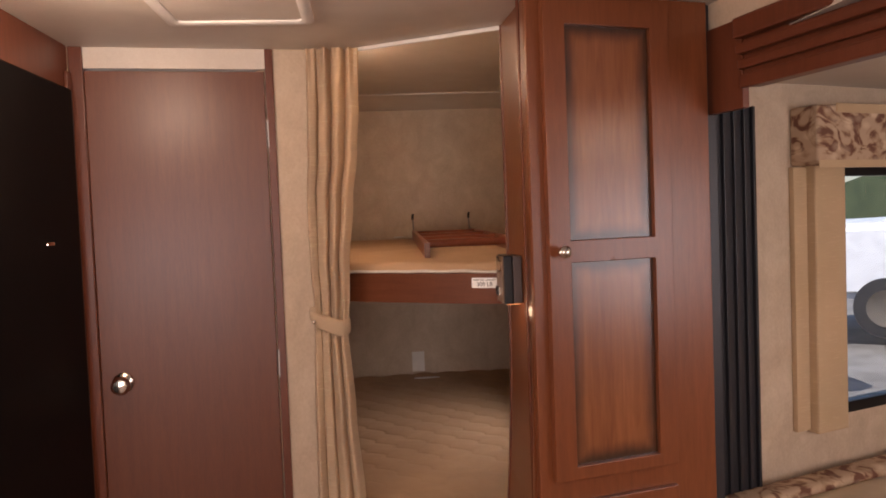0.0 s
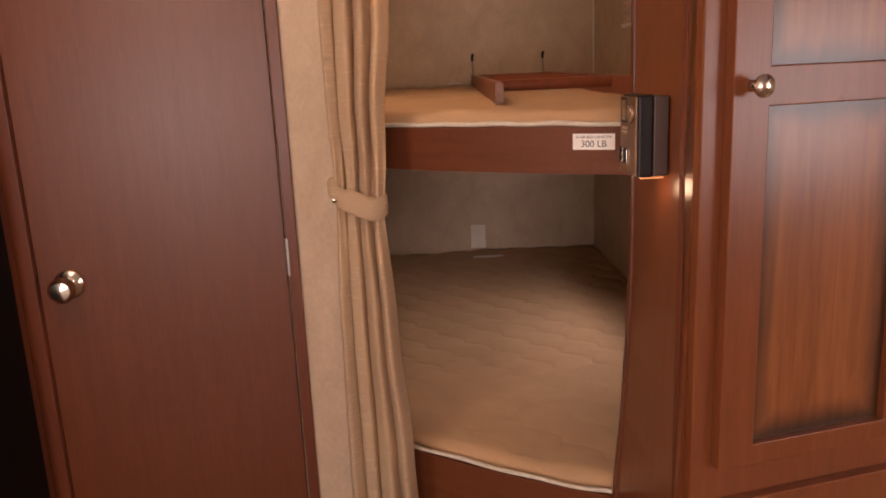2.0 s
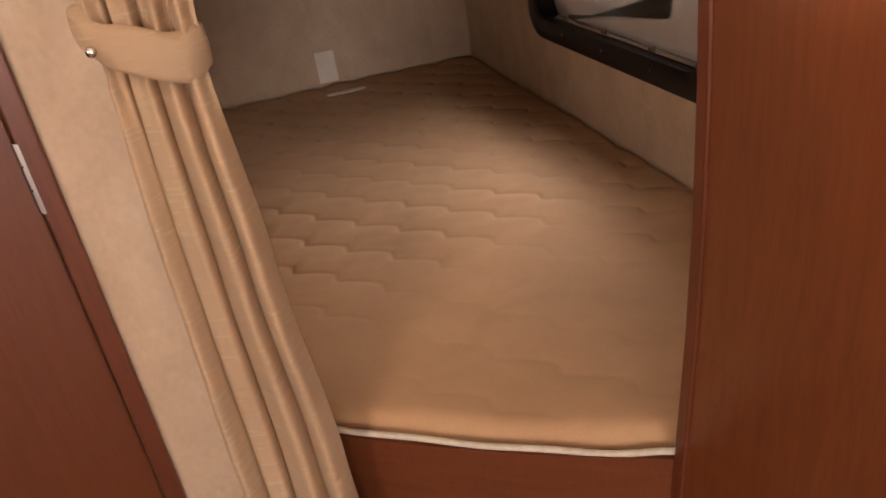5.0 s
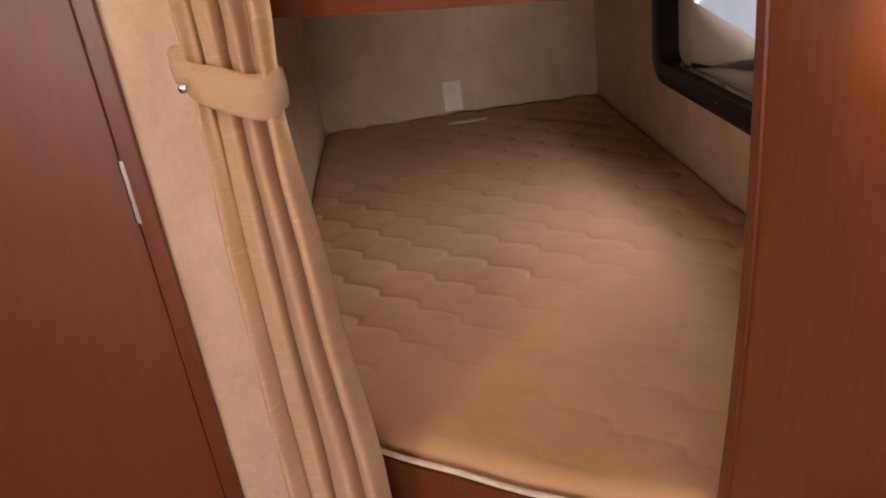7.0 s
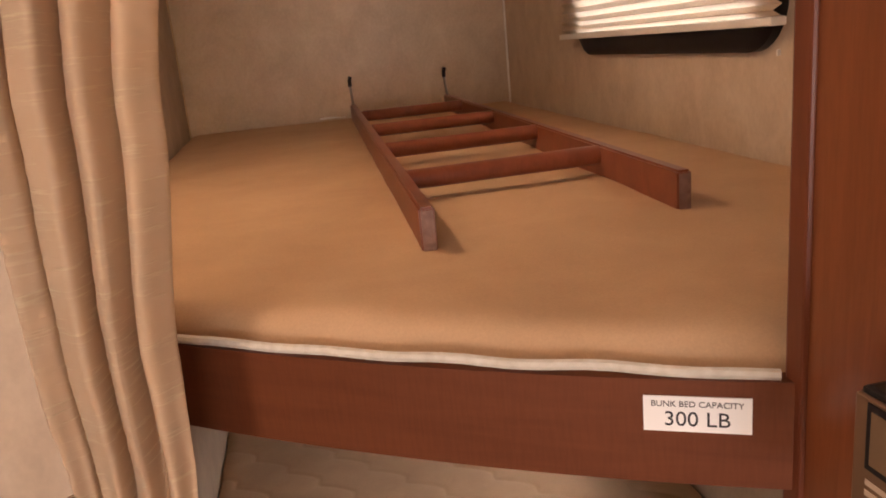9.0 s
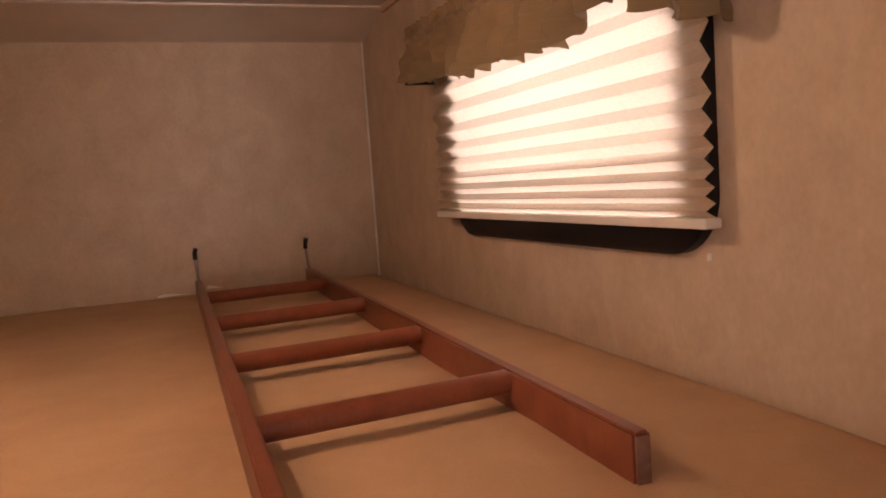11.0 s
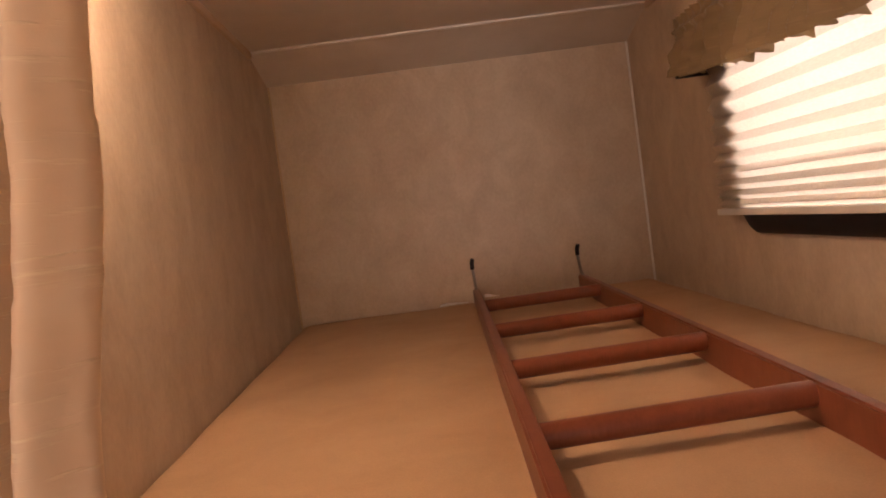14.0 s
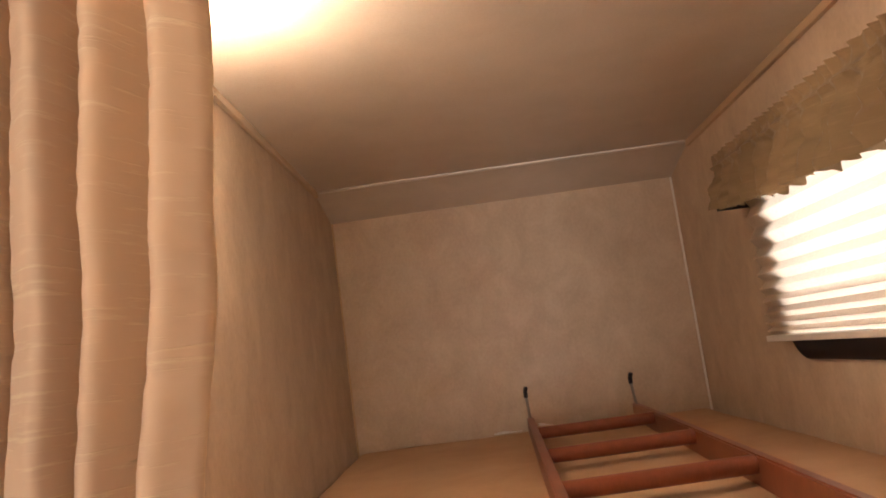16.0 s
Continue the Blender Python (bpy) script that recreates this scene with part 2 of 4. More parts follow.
def box(x0, x1, y0, y1, z0, z1, bevel=0.0, m=None, bm=None, seg=2):
    new_bm = bmesh.new()
    bmesh.ops.create_cube(new_bm, size=1.0, matrix=Matrix.Translation(((x0 + x1) / 2, (y0 + y1) / 2, (z0 + z1) / 2)) @ Matrix.Diagonal((x1 - x0, y1 - y0, z1 - z0, 1)))
    if bevel:
        bmesh.ops.bevel(new_bm, geom=list(new_bm.edges), offset=bevel, segments=seg, affect="EDGES", profile=0.6)
    if m is not None:
        new_bm.transform(m)
    return join(bm, new_bm)


def join(bm, other):
    if bm is None:
        return other
    me = bpy.data.meshes.new("tmp")
    other.to_mesh(me)
    other.free()
    bm.from_mesh(me)
    bpy.data.meshes.remove(me)
    return bm


def prism(pts, z0, z1, bevel=0.0, bm=None, m=None):
    b = bmesh.new()
    lo = [b.verts.new((x, y, z0)) for x, y in pts]
    hi = [b.verts.new((x, y, z1)) for x, y in pts]
    n = len(pts)
    b.faces.new(lo[::-1])
    b.faces.new(hi)
    for i in range(n):
        b.faces.new((lo[i], lo[(i + 1) % n], hi[(i + 1) % n], hi[i]))
    bmesh.ops.recalc_face_normals(b, faces=b.faces)
    if bevel:
        bmesh.ops.bevel(b, geom=list(b.edges), offset=bevel, segments=2, affect="EDGES", profile=0.6)
    if m is not None:
        b.transform(m)
    return join(bm, b)


def cylinder(p, q, r, seg=20, r2=None, bm=None, cap=True):
    b = bmesh.new()
    p, q = Vector(p), Vector(q)
    d = q - p
    m = Matrix.Translation((p + q) / 2) @ d.to_track_quat("Z", "Y").to_matrix().to_4x4()
    bmesh.ops.create_cone(b, cap_ends=cap, segments=seg, radius1=r, radius2=r if r2 is None else r2, depth=d.length, matrix=m)
    return join(bm, b)


def lathe(profile, m, seg=28):
    """profile: (radius, height) pairs, turned about z, laid by m."""
    b = bmesh.new()
    rings = [[b.verts.new((max(r, 1e-5) * math.cos(2 * math.pi * k / seg), max(r, 1e-5) * math.sin(2 * math.pi * k / seg), h)) for k in range(seg)] for r, h in profile]
    for a, c in zip(rings, rings[1:]):
        for k in range(seg):
            b.faces.new((a[k], a[(k + 1) % seg], c[(k + 1) % seg], c[k]))
    b.faces.new(rings[0][::-1])
    b.faces.new(rings[-1])
    b.transform(m)
    return b


def tube(points, r, seg=10, bm=None):
    """A round tube along points."""
    b = bmesh.new()
    pts = [Vector(p) for p in points]
    rings = []
    for i, p in enumerate(pts):
        d = (pts[min(i + 1, len(pts) - 1)] - pts[max(i - 1, 0)]).normalized()
        side = d.cross(Vector((0, 0, 1)))
        side = side.normalized() if side.length > 0.05 else d.cross(Vector((0, 1, 0))).normalized()
        up = side.cross(d)
        rings.append([b.verts.new(p + r * (math.cos(2 * math.pi * k / seg) * side + math.sin(2 * math.pi * k / seg) * up)) for k in range(seg)])
    for a, c in zip(rings, rings[1:]):
        for k in range(seg):
            b.faces.new((a[k], a[(k + 1) % seg], c[(k + 1) % seg], c[k]))
    b.faces.new(rings[0][::-1])
    b.faces.new(rings[-1])
    return join(bm, b)


def grid_sheet(fn, nu, nv):
    """A sheet of nu x nv cells; fn(u, v) gives the place."""
    b = bmesh.new()
    vs = [[b.verts.new(fn(i / nu, j / nv)) for i in range(nu + 1)] for j in range(nv + 1)]
    for j in range(nv):
        for i in range(nu):
            b.faces.new((vs[j][i], vs[j][i + 1], vs[j + 1][i + 1], vs[j + 1][i]))
    return b


def thick(fn, nu, nv, t):
    """A cloth of thickness t behind the sheet fn (towards +y)."""
    front = grid_sheet(fn, nu, nv)
    back = grid_sheet(lambda u, v: Vector(fn(u, v)) + Vector((0, t, 0)), nu, nv)
    n = len(front.verts)
    bm = join(front, back)
    bm.verts.ensure_lookup_table()
    row = nu + 1
    rim = [i for i in range(row)] + [j * row + nu for j in range(1, nv + 1)] + [nv * row + i for i in range(nu - 1, -1, -1)] + [j * row for j in range(nv - 1, 0, -1)]
    for a, c in zip(rim, rim[1:] + rim[:1]):
        bm.faces.new((bm.verts[a], bm.verts[c], bm.verts[n + c], bm.verts[n + a]))
    return bm


def wall_with_holes(axis_at, thick_to, y0, y1, z0, z1, holes):
    """A wall in the plane x = axis_at, through to thick_to, with rectangular holes (y0, y1, z0, z1)."""
    ys = sorted({y0, y1, *[h[0] for h in holes], *[h[1] for h in holes]})
    zs = sorted({z0, z1, *[h[2] for h in holes], *[h[3] for h in holes]})
    b = bmesh.new()
    solid = {}
    for i in range(len(ys) - 1):
        for j in range(len(zs) - 1):
            cy, cz = (ys[i] + ys[i + 1]) / 2, (zs[j] + zs[j + 1]) / 2
            solid[i, j] = not any(h[0] < cy < h[1] and h[2] < cz < h[3] for h in holes)
    cache = {}

    def v(x, y, z):
        k = (x, y, z)
        if k not in cache:
            cache[k] = b.verts.new(k)
        return cache[k]
    for (i, j), s in solid.items():
        if not s:
            continue
        a, c, d, e = ys[i], ys[i + 1], zs[j], zs[j + 1]
        for x in (axis_at, thick_to):
            b.faces.new((v(x, a, d), v(x, c, d), v(x, c, e), v(x, a, e)))
        for ni, nj, p, q in ((i - 1, j, (a, d), (a, e)), (i + 1, j, (c, d), (c, e)), (i, j - 1, (a, d), (c, d)), (i, j + 1, (a, e), (c, e))):
            if not solid.get((ni, nj), False):
                b.faces.new((v(axis_at, *p), v(axis_at, *q), v(thick_to, *q), v(thick_to, *p)))
    return b


# ---- plan ----
CEIL, BUNKCEIL = 1.88, 2.005          # corridor ceiling; raised ceiling over the bunks
XL, XR, YB = -0.48, 0.63, 4.20        # bunk room: side walls, end wall
EL, ER = (-0.300, 2.300), (0.210, 1.985)  # the slanting front edge of the bunks


def front(x, bulge=0.02):
    """The y of the bunks' front edge at x."""
    s = min(max((x - EL[0]) / (ER[0] - EL[0]), 0.0), 1.0)
    return EL[1] + (ER[1] - EL[1]) * s - 4 * bulge * s * (1 - s)


DOORM = pose(-0.49, 2.245, 0, 0, 0, 8)     # bathroom door: x along it, y into the wall
CLOSM = pose(0.205, 1.649, 0, 0, 0, 14)    # wardrobe front
SLIDM = pose(0.90, 2.20, 0, 0, 0, 20)      # end wall of the slide-out
FASCM = pose(0.735, 1.80, 0, 0, 0, -78.5)  # fascia over the slide-out's opening


def build_structure():
    setting("floor", box(-2.0, 3.0, -3.3, 4.3, -0.06, 0.0), FLOOR, "brown wood-look vinyl plank floor", "floor")
    # ceilings
    setting("ceiling", prism([(-2.0, -3.3), (0.80, -3.3), (0.80, 1.95), (ER[0] + 0.02, 1.99), EL, (-2.0, 2.30)], CEIL, 2.08), CEILING, "smooth off-white corridor ceiling panel", "ceiling")
    setting("ceiling_bunk", prism([(-0.56, 2.301), EL, (ER[0] + 0.02, 1.99), (0.72, 1.965), (0.72, 4.26), (-0.56, 4.26)], BUNKCEIL, 2.08), CEILING, "smooth off-white ceiling over the bunks", "ceiling")
    # sloping cove where the ceiling meets the end wall
    cove = bmesh.new()
    prof = [(YB, 1.95), (YB - 0.12, 1.978), (YB - 0.235, BUNKCEIL - 0.001), (YB, BUNKCEIL - 0.001)]
    a = [cove.verts.new((XL, y, z)) for y, z in prof]
    c = [cove.verts.new((XR, y, z)) for y, z in prof]
    cove.faces.new(a)
    cove.faces.new(c[::-1])
    for i in range(4):
        cove.faces.new((a[i], a[(i + 1) % 4], c[(i + 1) % 4], c[i]))
    setting("ceiling_cove", cove, CEILING, "sloping cove panel along the bunk end wall", "ceiling")
    setting("trim", box(XL, XR, YB - 0.250, YB - 0.232, BUNKCEIL - 0.006, BUNKCEIL, 0.002), WHITE, "thin white ceiling seam strip", "trim")
    setting("trim", box(XL + 0.0005, XL + 0.012, 2.31, YB - 0.24, BUNKCEIL - 0.018, BUNKCEIL - 0.0005, 0.002), DRAPE, "slim tan batten along the top of the side wall", "trim")
    setting("trim", box(XR - 0.012, XR - 0.0005, 2.31, YB - 0.24, BUNKCEIL - 0.018, BUNKCEIL - 0.0005, 0.002), DRAPE, "slim tan batten along the top of the outer wall", "trim")
    setting("trim", box(XR - 0.007, XR - 0.0005, YB - 0.007, YB - 0.0005, 1.19, 1.949, 0.002), WHITE, "slim pale corner bead where the end wall meets the outer wall", "trim")
    setting("trim", box(XL + 0.0005, XL + 0.006, YB - 0.006, YB - 0.0005, 1.19, 1.949, 0.002), DRAPE, "slim tan corner bead where the end wall meets the side wall", "trim")
    # white edge strip under the corridor ceiling's slanting edge
    d = Vector((ER[0] - EL[0], ER[1] - EL[1], 0)).normalized()
    n = Vector((-d.y, d.x, 0))
    p = [Vector((*EL, 0)) - n * 0.006, Vector((*ER, 0)) - n * 0.006, Vector((*ER, 0)) + n * 0.008, Vector((*EL, 0)) + n * 0.008]
    setting("trim", prism([(q.x, q.y) for q in p], CEIL - 0.014, CEIL - 0.001, 0.003), WHITE, "white plastic edge strip along the corridor ceiling", "trim")
    # bunk room walls
    setting("wall_left", box(XL - 0.04, XL, 2.29, YB + 0.05, 0.0, 2.06), WALLPAPER, "beige mottled vinyl side wall", "wall")
    setting("wall_lining", box(XL, XL + 0.040, 2.33, YB - 0.001, 0.346, 1.084), WALLPAPER, "pale vinyl lining panel beside the lower mattress", "wall")
    setting("wall_end", box(XL, XR, YB, YB + 0.05, 0.0, 2.06), WALLPAPER, "beige mottled vinyl end wall behind the bunks", "wall")
    setting("wall_right", wall_with_holes(XR, XR + 0.045, 1.985, YB + 0.05, -0.3, 2.06, [UPWIN, LOWIN]), WALLPAPER, "beige mottled vinyl outer wall with two windows", "wall")
    # wall strip between door and bunks
    setting("wall_front", prism([(-0.466, 2.2475), (-0.302, 2.268), (-0.302, 2.296), (-0.52, 2.288), (-0.52, 2.262), (-0.468, 2.262)], 0.0, CEIL), WALLPAPER, "narrow strip of beige vinyl wall beside the door", "wall")
    setting("baseboard", prism([(-0.464, 2.236), (-0.302, 2.256), (-0.302, 2.266), (-0.464, 2.246)], 0.0, 0.06, 0.002), TRIMWOOD, "dark wood baseboard", "trim")
    # over and beside the door
    setting("wall_over_door", box(-0.525, 0.0, 0.0, 0.04, 1.818, CEIL, m=DOORM), CEILING, "off-white panel over the door", "wall")
    setting("wall_door_side", box(-1.5, -0.562, 0.0, 0.04, 0.0, CEIL, m=DOORM), WALLPAPER, "beige wall beside the door", "wall")
    setting("door_frame", box(0.0, 0.024, -0.012, 0.05, 0.0, CEIL - 0.001, 0.002, m=DOORM), TRIMWOOD, "dark wood door jamb beside the wall strip", "trim")
    setting("door_frame", box(-0.562, -0.524, -0.014, 0.05, 0.0, CEIL - 0.001, 0.002, m=DOORM), TRIMWOOD, "dark wood door jamb beside the refrigerator", "trim")
    # plain walls that close the place
    setting("wall_left_living", box(-2.0, -1.95, -3.3, 2.3, 0.0, CEIL), WALLPAPER, "beige living room side wall", "wall")
    setting("wall_behind", box(-2.0, 2.4, -3.3, -3.25, 0.0, CEIL), WALLPAPER, "beige wall at the far end of the living room", "wall")
    setting("wall_right_living", box(0.80, 0.85, -3.3, -1.2, 0.0, CEIL), WALLPAPER, "beige living room side wall", "wall")
    # slide-out shell
    setting("ceiling_slide", prism([(0.80, -1.2), (2.6, -1.2), (2.6, 2.95), (0.80, 2.30)], 1.752, 1.80), CEILING, "off-white slide-out ceiling", "ceiling")
    setting("wall_slide_outer", box(2.3, 2.35, -1.2, 2.9, 0.0, 1.8), WALLPAPER, "beige outer slide-out wall", "wall")
    setting("wall_slide_near", box(0.80, 2.35, -1.25, -1.2, 0.0, CEIL), WALLPAPER, "beige near slide-out wall", "wall")


UPWIN = (2.665, 3.42, 1.40, 1.80)
LOWIN = (2.60, 3.47, 0.67, 0.985)


def rounded_rect(y0, y1, z0, z1, r, seg=8):
    pts = []
    for cy, cz, a0 in ((y1 - r, z1 - r, 0), (y0 + r, z1 - r, 90), (y0 + r, z0 + r, 180), (y1 - r, z0 + r, 270)):
        for k in range(seg + 1):
            a = radians(a0 + 90 * k / seg)
            pts.append((cy + r * math.cos(a), cz + r * math.sin(a)))
    return pts


def ring_frame(outer, inner, x0, x1, slope=0.006):
    """A window frame ring between two outlines in (y, z), from x0 (room side) to x1."""
    b = bmesh.new()
    n = len(outer)
    def loop(pts, x):
        return [b.verts.new((x, y, z)) for y, z in pts]
    mid = [((o[0] * 0.85 + i[0] * 0.15), (o[1] * 0.85 + i[1] * 0.15)) for o, i in zip(outer, inner)]
    mid2 = [((o[0] * 0.2 + i[0] * 0.8), (o[1] * 0.2 + i[1] * 0.8)) for o, i in zip(outer, inner)]
    loops = [loop(outer, x1), loop(outer, x0 + slope), loop(mid, x0), loop(mid2, x0), loop(inner, x0 + slope), loop(inner, x1)]
    for k in range(len(loops)):
        a, c = loops[k], loops[(k + 1) % len(loops)]
        for i in range(n):
            b.faces.new((a[i], a[(i + 1) % n], c[(i + 1) % n], c[i]))
    return b


def build_windows():
    w = thing("window_1", "lower bunk window in a black rounded frame", "window", (XR, 3.03, 0.8))
    w["kind"] = "structure"
    part("window_frame", ring_frame(rounded_rect(2.565, 3.50, 0.633, 1.010, 0.075), rounded_rect(2.63, 3.435, 0.690, 0.955, 0.045), XR - 0.022, XR + 0.05), BLACK, w, "black plastic window frame", True)
    g = box(XR + 0.026, XR + 0.031, 2.62, 3.45, 0.68, 0.97)
    pane = part("pane", g, GLASS, w, "clear glass")
    pane.visible_shadow = False
    part("flange", ring_frame(rounded_rect(2.56, 3.46, 0.655, 0.985, 0.03), rounded_rect(2.645, 3.330, 0.742, 0.930, 0.085, 14), XR + 0.0345, XR + 0.050, 0.003), FLANGE, w, "pale pinkish grey plastic outer flange", True)
    part("gasket", box(XR + 0.0512, XR + 0.060, 2.66, 3.26, 0.732, 0.744, 0.002), SEAL, w, "black rubber gasket strip")
    part("sill_strip", box(XR + 0.006, XR + 0.025, 2.66, 3.40, 0.6902, 0.6945, 0.001), CHROME, w, "bright aluminium glazing strip")
    for y in (2.80, 3.03, 3.26):
        part("clip", box(XR + 0.008, XR + 0.020, y + 0.05, y + 0.062, 0.695, 0.702, 0.001), CHROME, w, "small bright clip")
    for y in (2.80, 3.03, 3.26):
        part("screw", cylinder((XR - 0.024, y, 0.668), (XR - 0.02, y, 0.668), 0.004, 10), CHROME, w)
    w2 = thing("window_2", "upper bunk window in a black frame behind a pleated shade", "window", (XR, 3.08, 1.6))
    w2["kind"] = "structure"
    part("window_frame", ring_frame(rounded_rect(2.618, 3.475, 1.372, 1.84, 0.085), rounded_rect(2.66, 3.41, 1.425, 1.79, 0.05), XR - 0.022, XR + 0.05), BLACK, w2, "black plastic window frame", True)
    pane = part("pane", box(XR + 0.026, XR + 0.031, 2.666, 3.419, 1.401, 1.799), GLASS, w2, "clear glass")
    pane.visible_shadow = False


def build_door():
    d = thing("door_1", "closed dark wood laminate bathroom door", "door", tuple(DOORM @ Vector((-0.26, 0, 0))))
    d["kind"] = "structure"
    part("door_leaf", box(-0.5235, -0.004, 0.004, 0.036, 0.02, 1.812, 0.002, m=DOORM), LAMINATE, d)
    k = DOORM @ pose(-0.463, 0.004, 0.873, 90)
    part("door_knob", lathe([(0.030, 0.0), (0.031, 0.004), (0.024, 0.010), (0.011, 0.014), (0.011, 0.030), (0.020, 0.036), (0.027, 0.046), (0.027, 0.056), (0.019, 0.066), (0.004, 0.069)], k), CHROME, d, "polished nickel door knob", True)
    for z in (0.855, 1.575, 0.15):
        h = box(-0.001, 0.003, -0.0132, -0.0122, z, z + 0.085, m=DOORM)
        for k in range(3):
            za = z + 0.029 * k
            h = cylinder(DOORM @ Vector((-0.003, -0.004, za)), DOORM @ Vector((-0.003, -0.004, za + 0.0265)), 0.0026, 12, bm=h)
        part("hinge", h, STEEL, d, "dull steel butt hinge", False)


def build_fridge():
    f = thing("refrigerator", "black glossy built-in refrigerator in a dark wood cabinet", "refrigerator", (-1.3, 1.85, 0.0))
    x = -1.045
    part("cabinet_body", box(-1.6, x, 1.20, 2.145, 0.0, CEIL - 0.001, 0.002), TRIMWOOD, f, "dark wood surround")
    part("cabinet_stile", box(x + 0.0005, x + 0.012, 2.112, 2.143, 0.0, 1.80, 0.003), TRIMWOOD, f, "dark wood face stile")
    door = part("door", box(x + 0.0005, x + 0.024, 1.24, 2.105, 0.08, 1.745, 0.006), BLACKDOOR, f, "black refrigerator door")
    part("handle", box(x + 0.024, x + 0.031, 1.86, 1.905, 1.302, 1.312, 0.002), CHROME, door, "small chrome badge strip")


def build_ceiling_details():
    v = thing("ceiling_vent", "white plastic ceiling vent cover with a raised rim", "vent", (-0.5, 1.70, CEIL))
    rim = ring_frame([(y, z) for y, z in rounded_rect(1.50, 1.90, -0.69, -0.31, 0.03)], [(y, z) for y, z in rounded_rect(1.53, 1.87, -0.66, -0.34, 0.02)], 0.0, 0.014, 0.004)
    m = Matrix(((0, 0, 1, 0), (0, 1, 0, 0), (1, 0, 0, CEIL - 0.014), (0, 0, 0, 1)))
    rim.transform(m)
    part("rim", rim, WHITE, v, "", True)
    part("panel", box(-0.662, -0.338, 1.528, 1.872, CEIL - 0.006, CEIL - 0.0005, 0.001), CEILING, v)
    for x, y, top in ((-0.72, 1.40, CEIL), (0.30, -0.75, CEIL), (1.80, 0.30, 1.752)):
        lamp_ob = thing("ceiling_light", "round white ceiling light with a lit diffuser", "ceiling light", (x, y, top), "ceiling lights")
        part("base", lathe([(0.09, 0.0), (0.09, -0.012), (0.075, -0.02)], pose(x, y, top)), WHITE, lamp_ob, "", True)
        part("diffuser", lathe([(0.072, -0.02), (0.066, -0.034), (0.045, -0.045), (0.01, -0.05)], pose(x, y, top)), DIFFUSER, lamp_ob, "lit warm diffuser", True)
    for x, y, z, what in ((XL, 2.70, 1.868, "small lit reading lamp on the side wall over the upper bunk"), (XL + 0.040, 2.47, 0.97, "small lit reading lamp on the side wall over the lower bunk")):
        b = thing("reading_lamp", what, "lamp", (x, y, z), "reading lamps")
        part("base", lathe([(0.030, 0.0), (0.030, 0.005), (0.022, 0.009), (0.004, 0.010)], pose(x + 0.0005, y, z - 0.03, 0, 90)), WHITE, b, "", True)
        part("arm", tube([(x + 0.008, y, z - 0.03), (x + 0.055, y, z - 0.034), (x + 0.078, y, z - 0.026)], 0.006, 10), WHITE, b, "", True)
        part("diffuser", lathe([(0.012, -0.026), (0.022, -0.020), (0.026, -0.008)], pose(x + 0.078, y, z)), DIFFUSER, b, "lit warm diffuser", True)


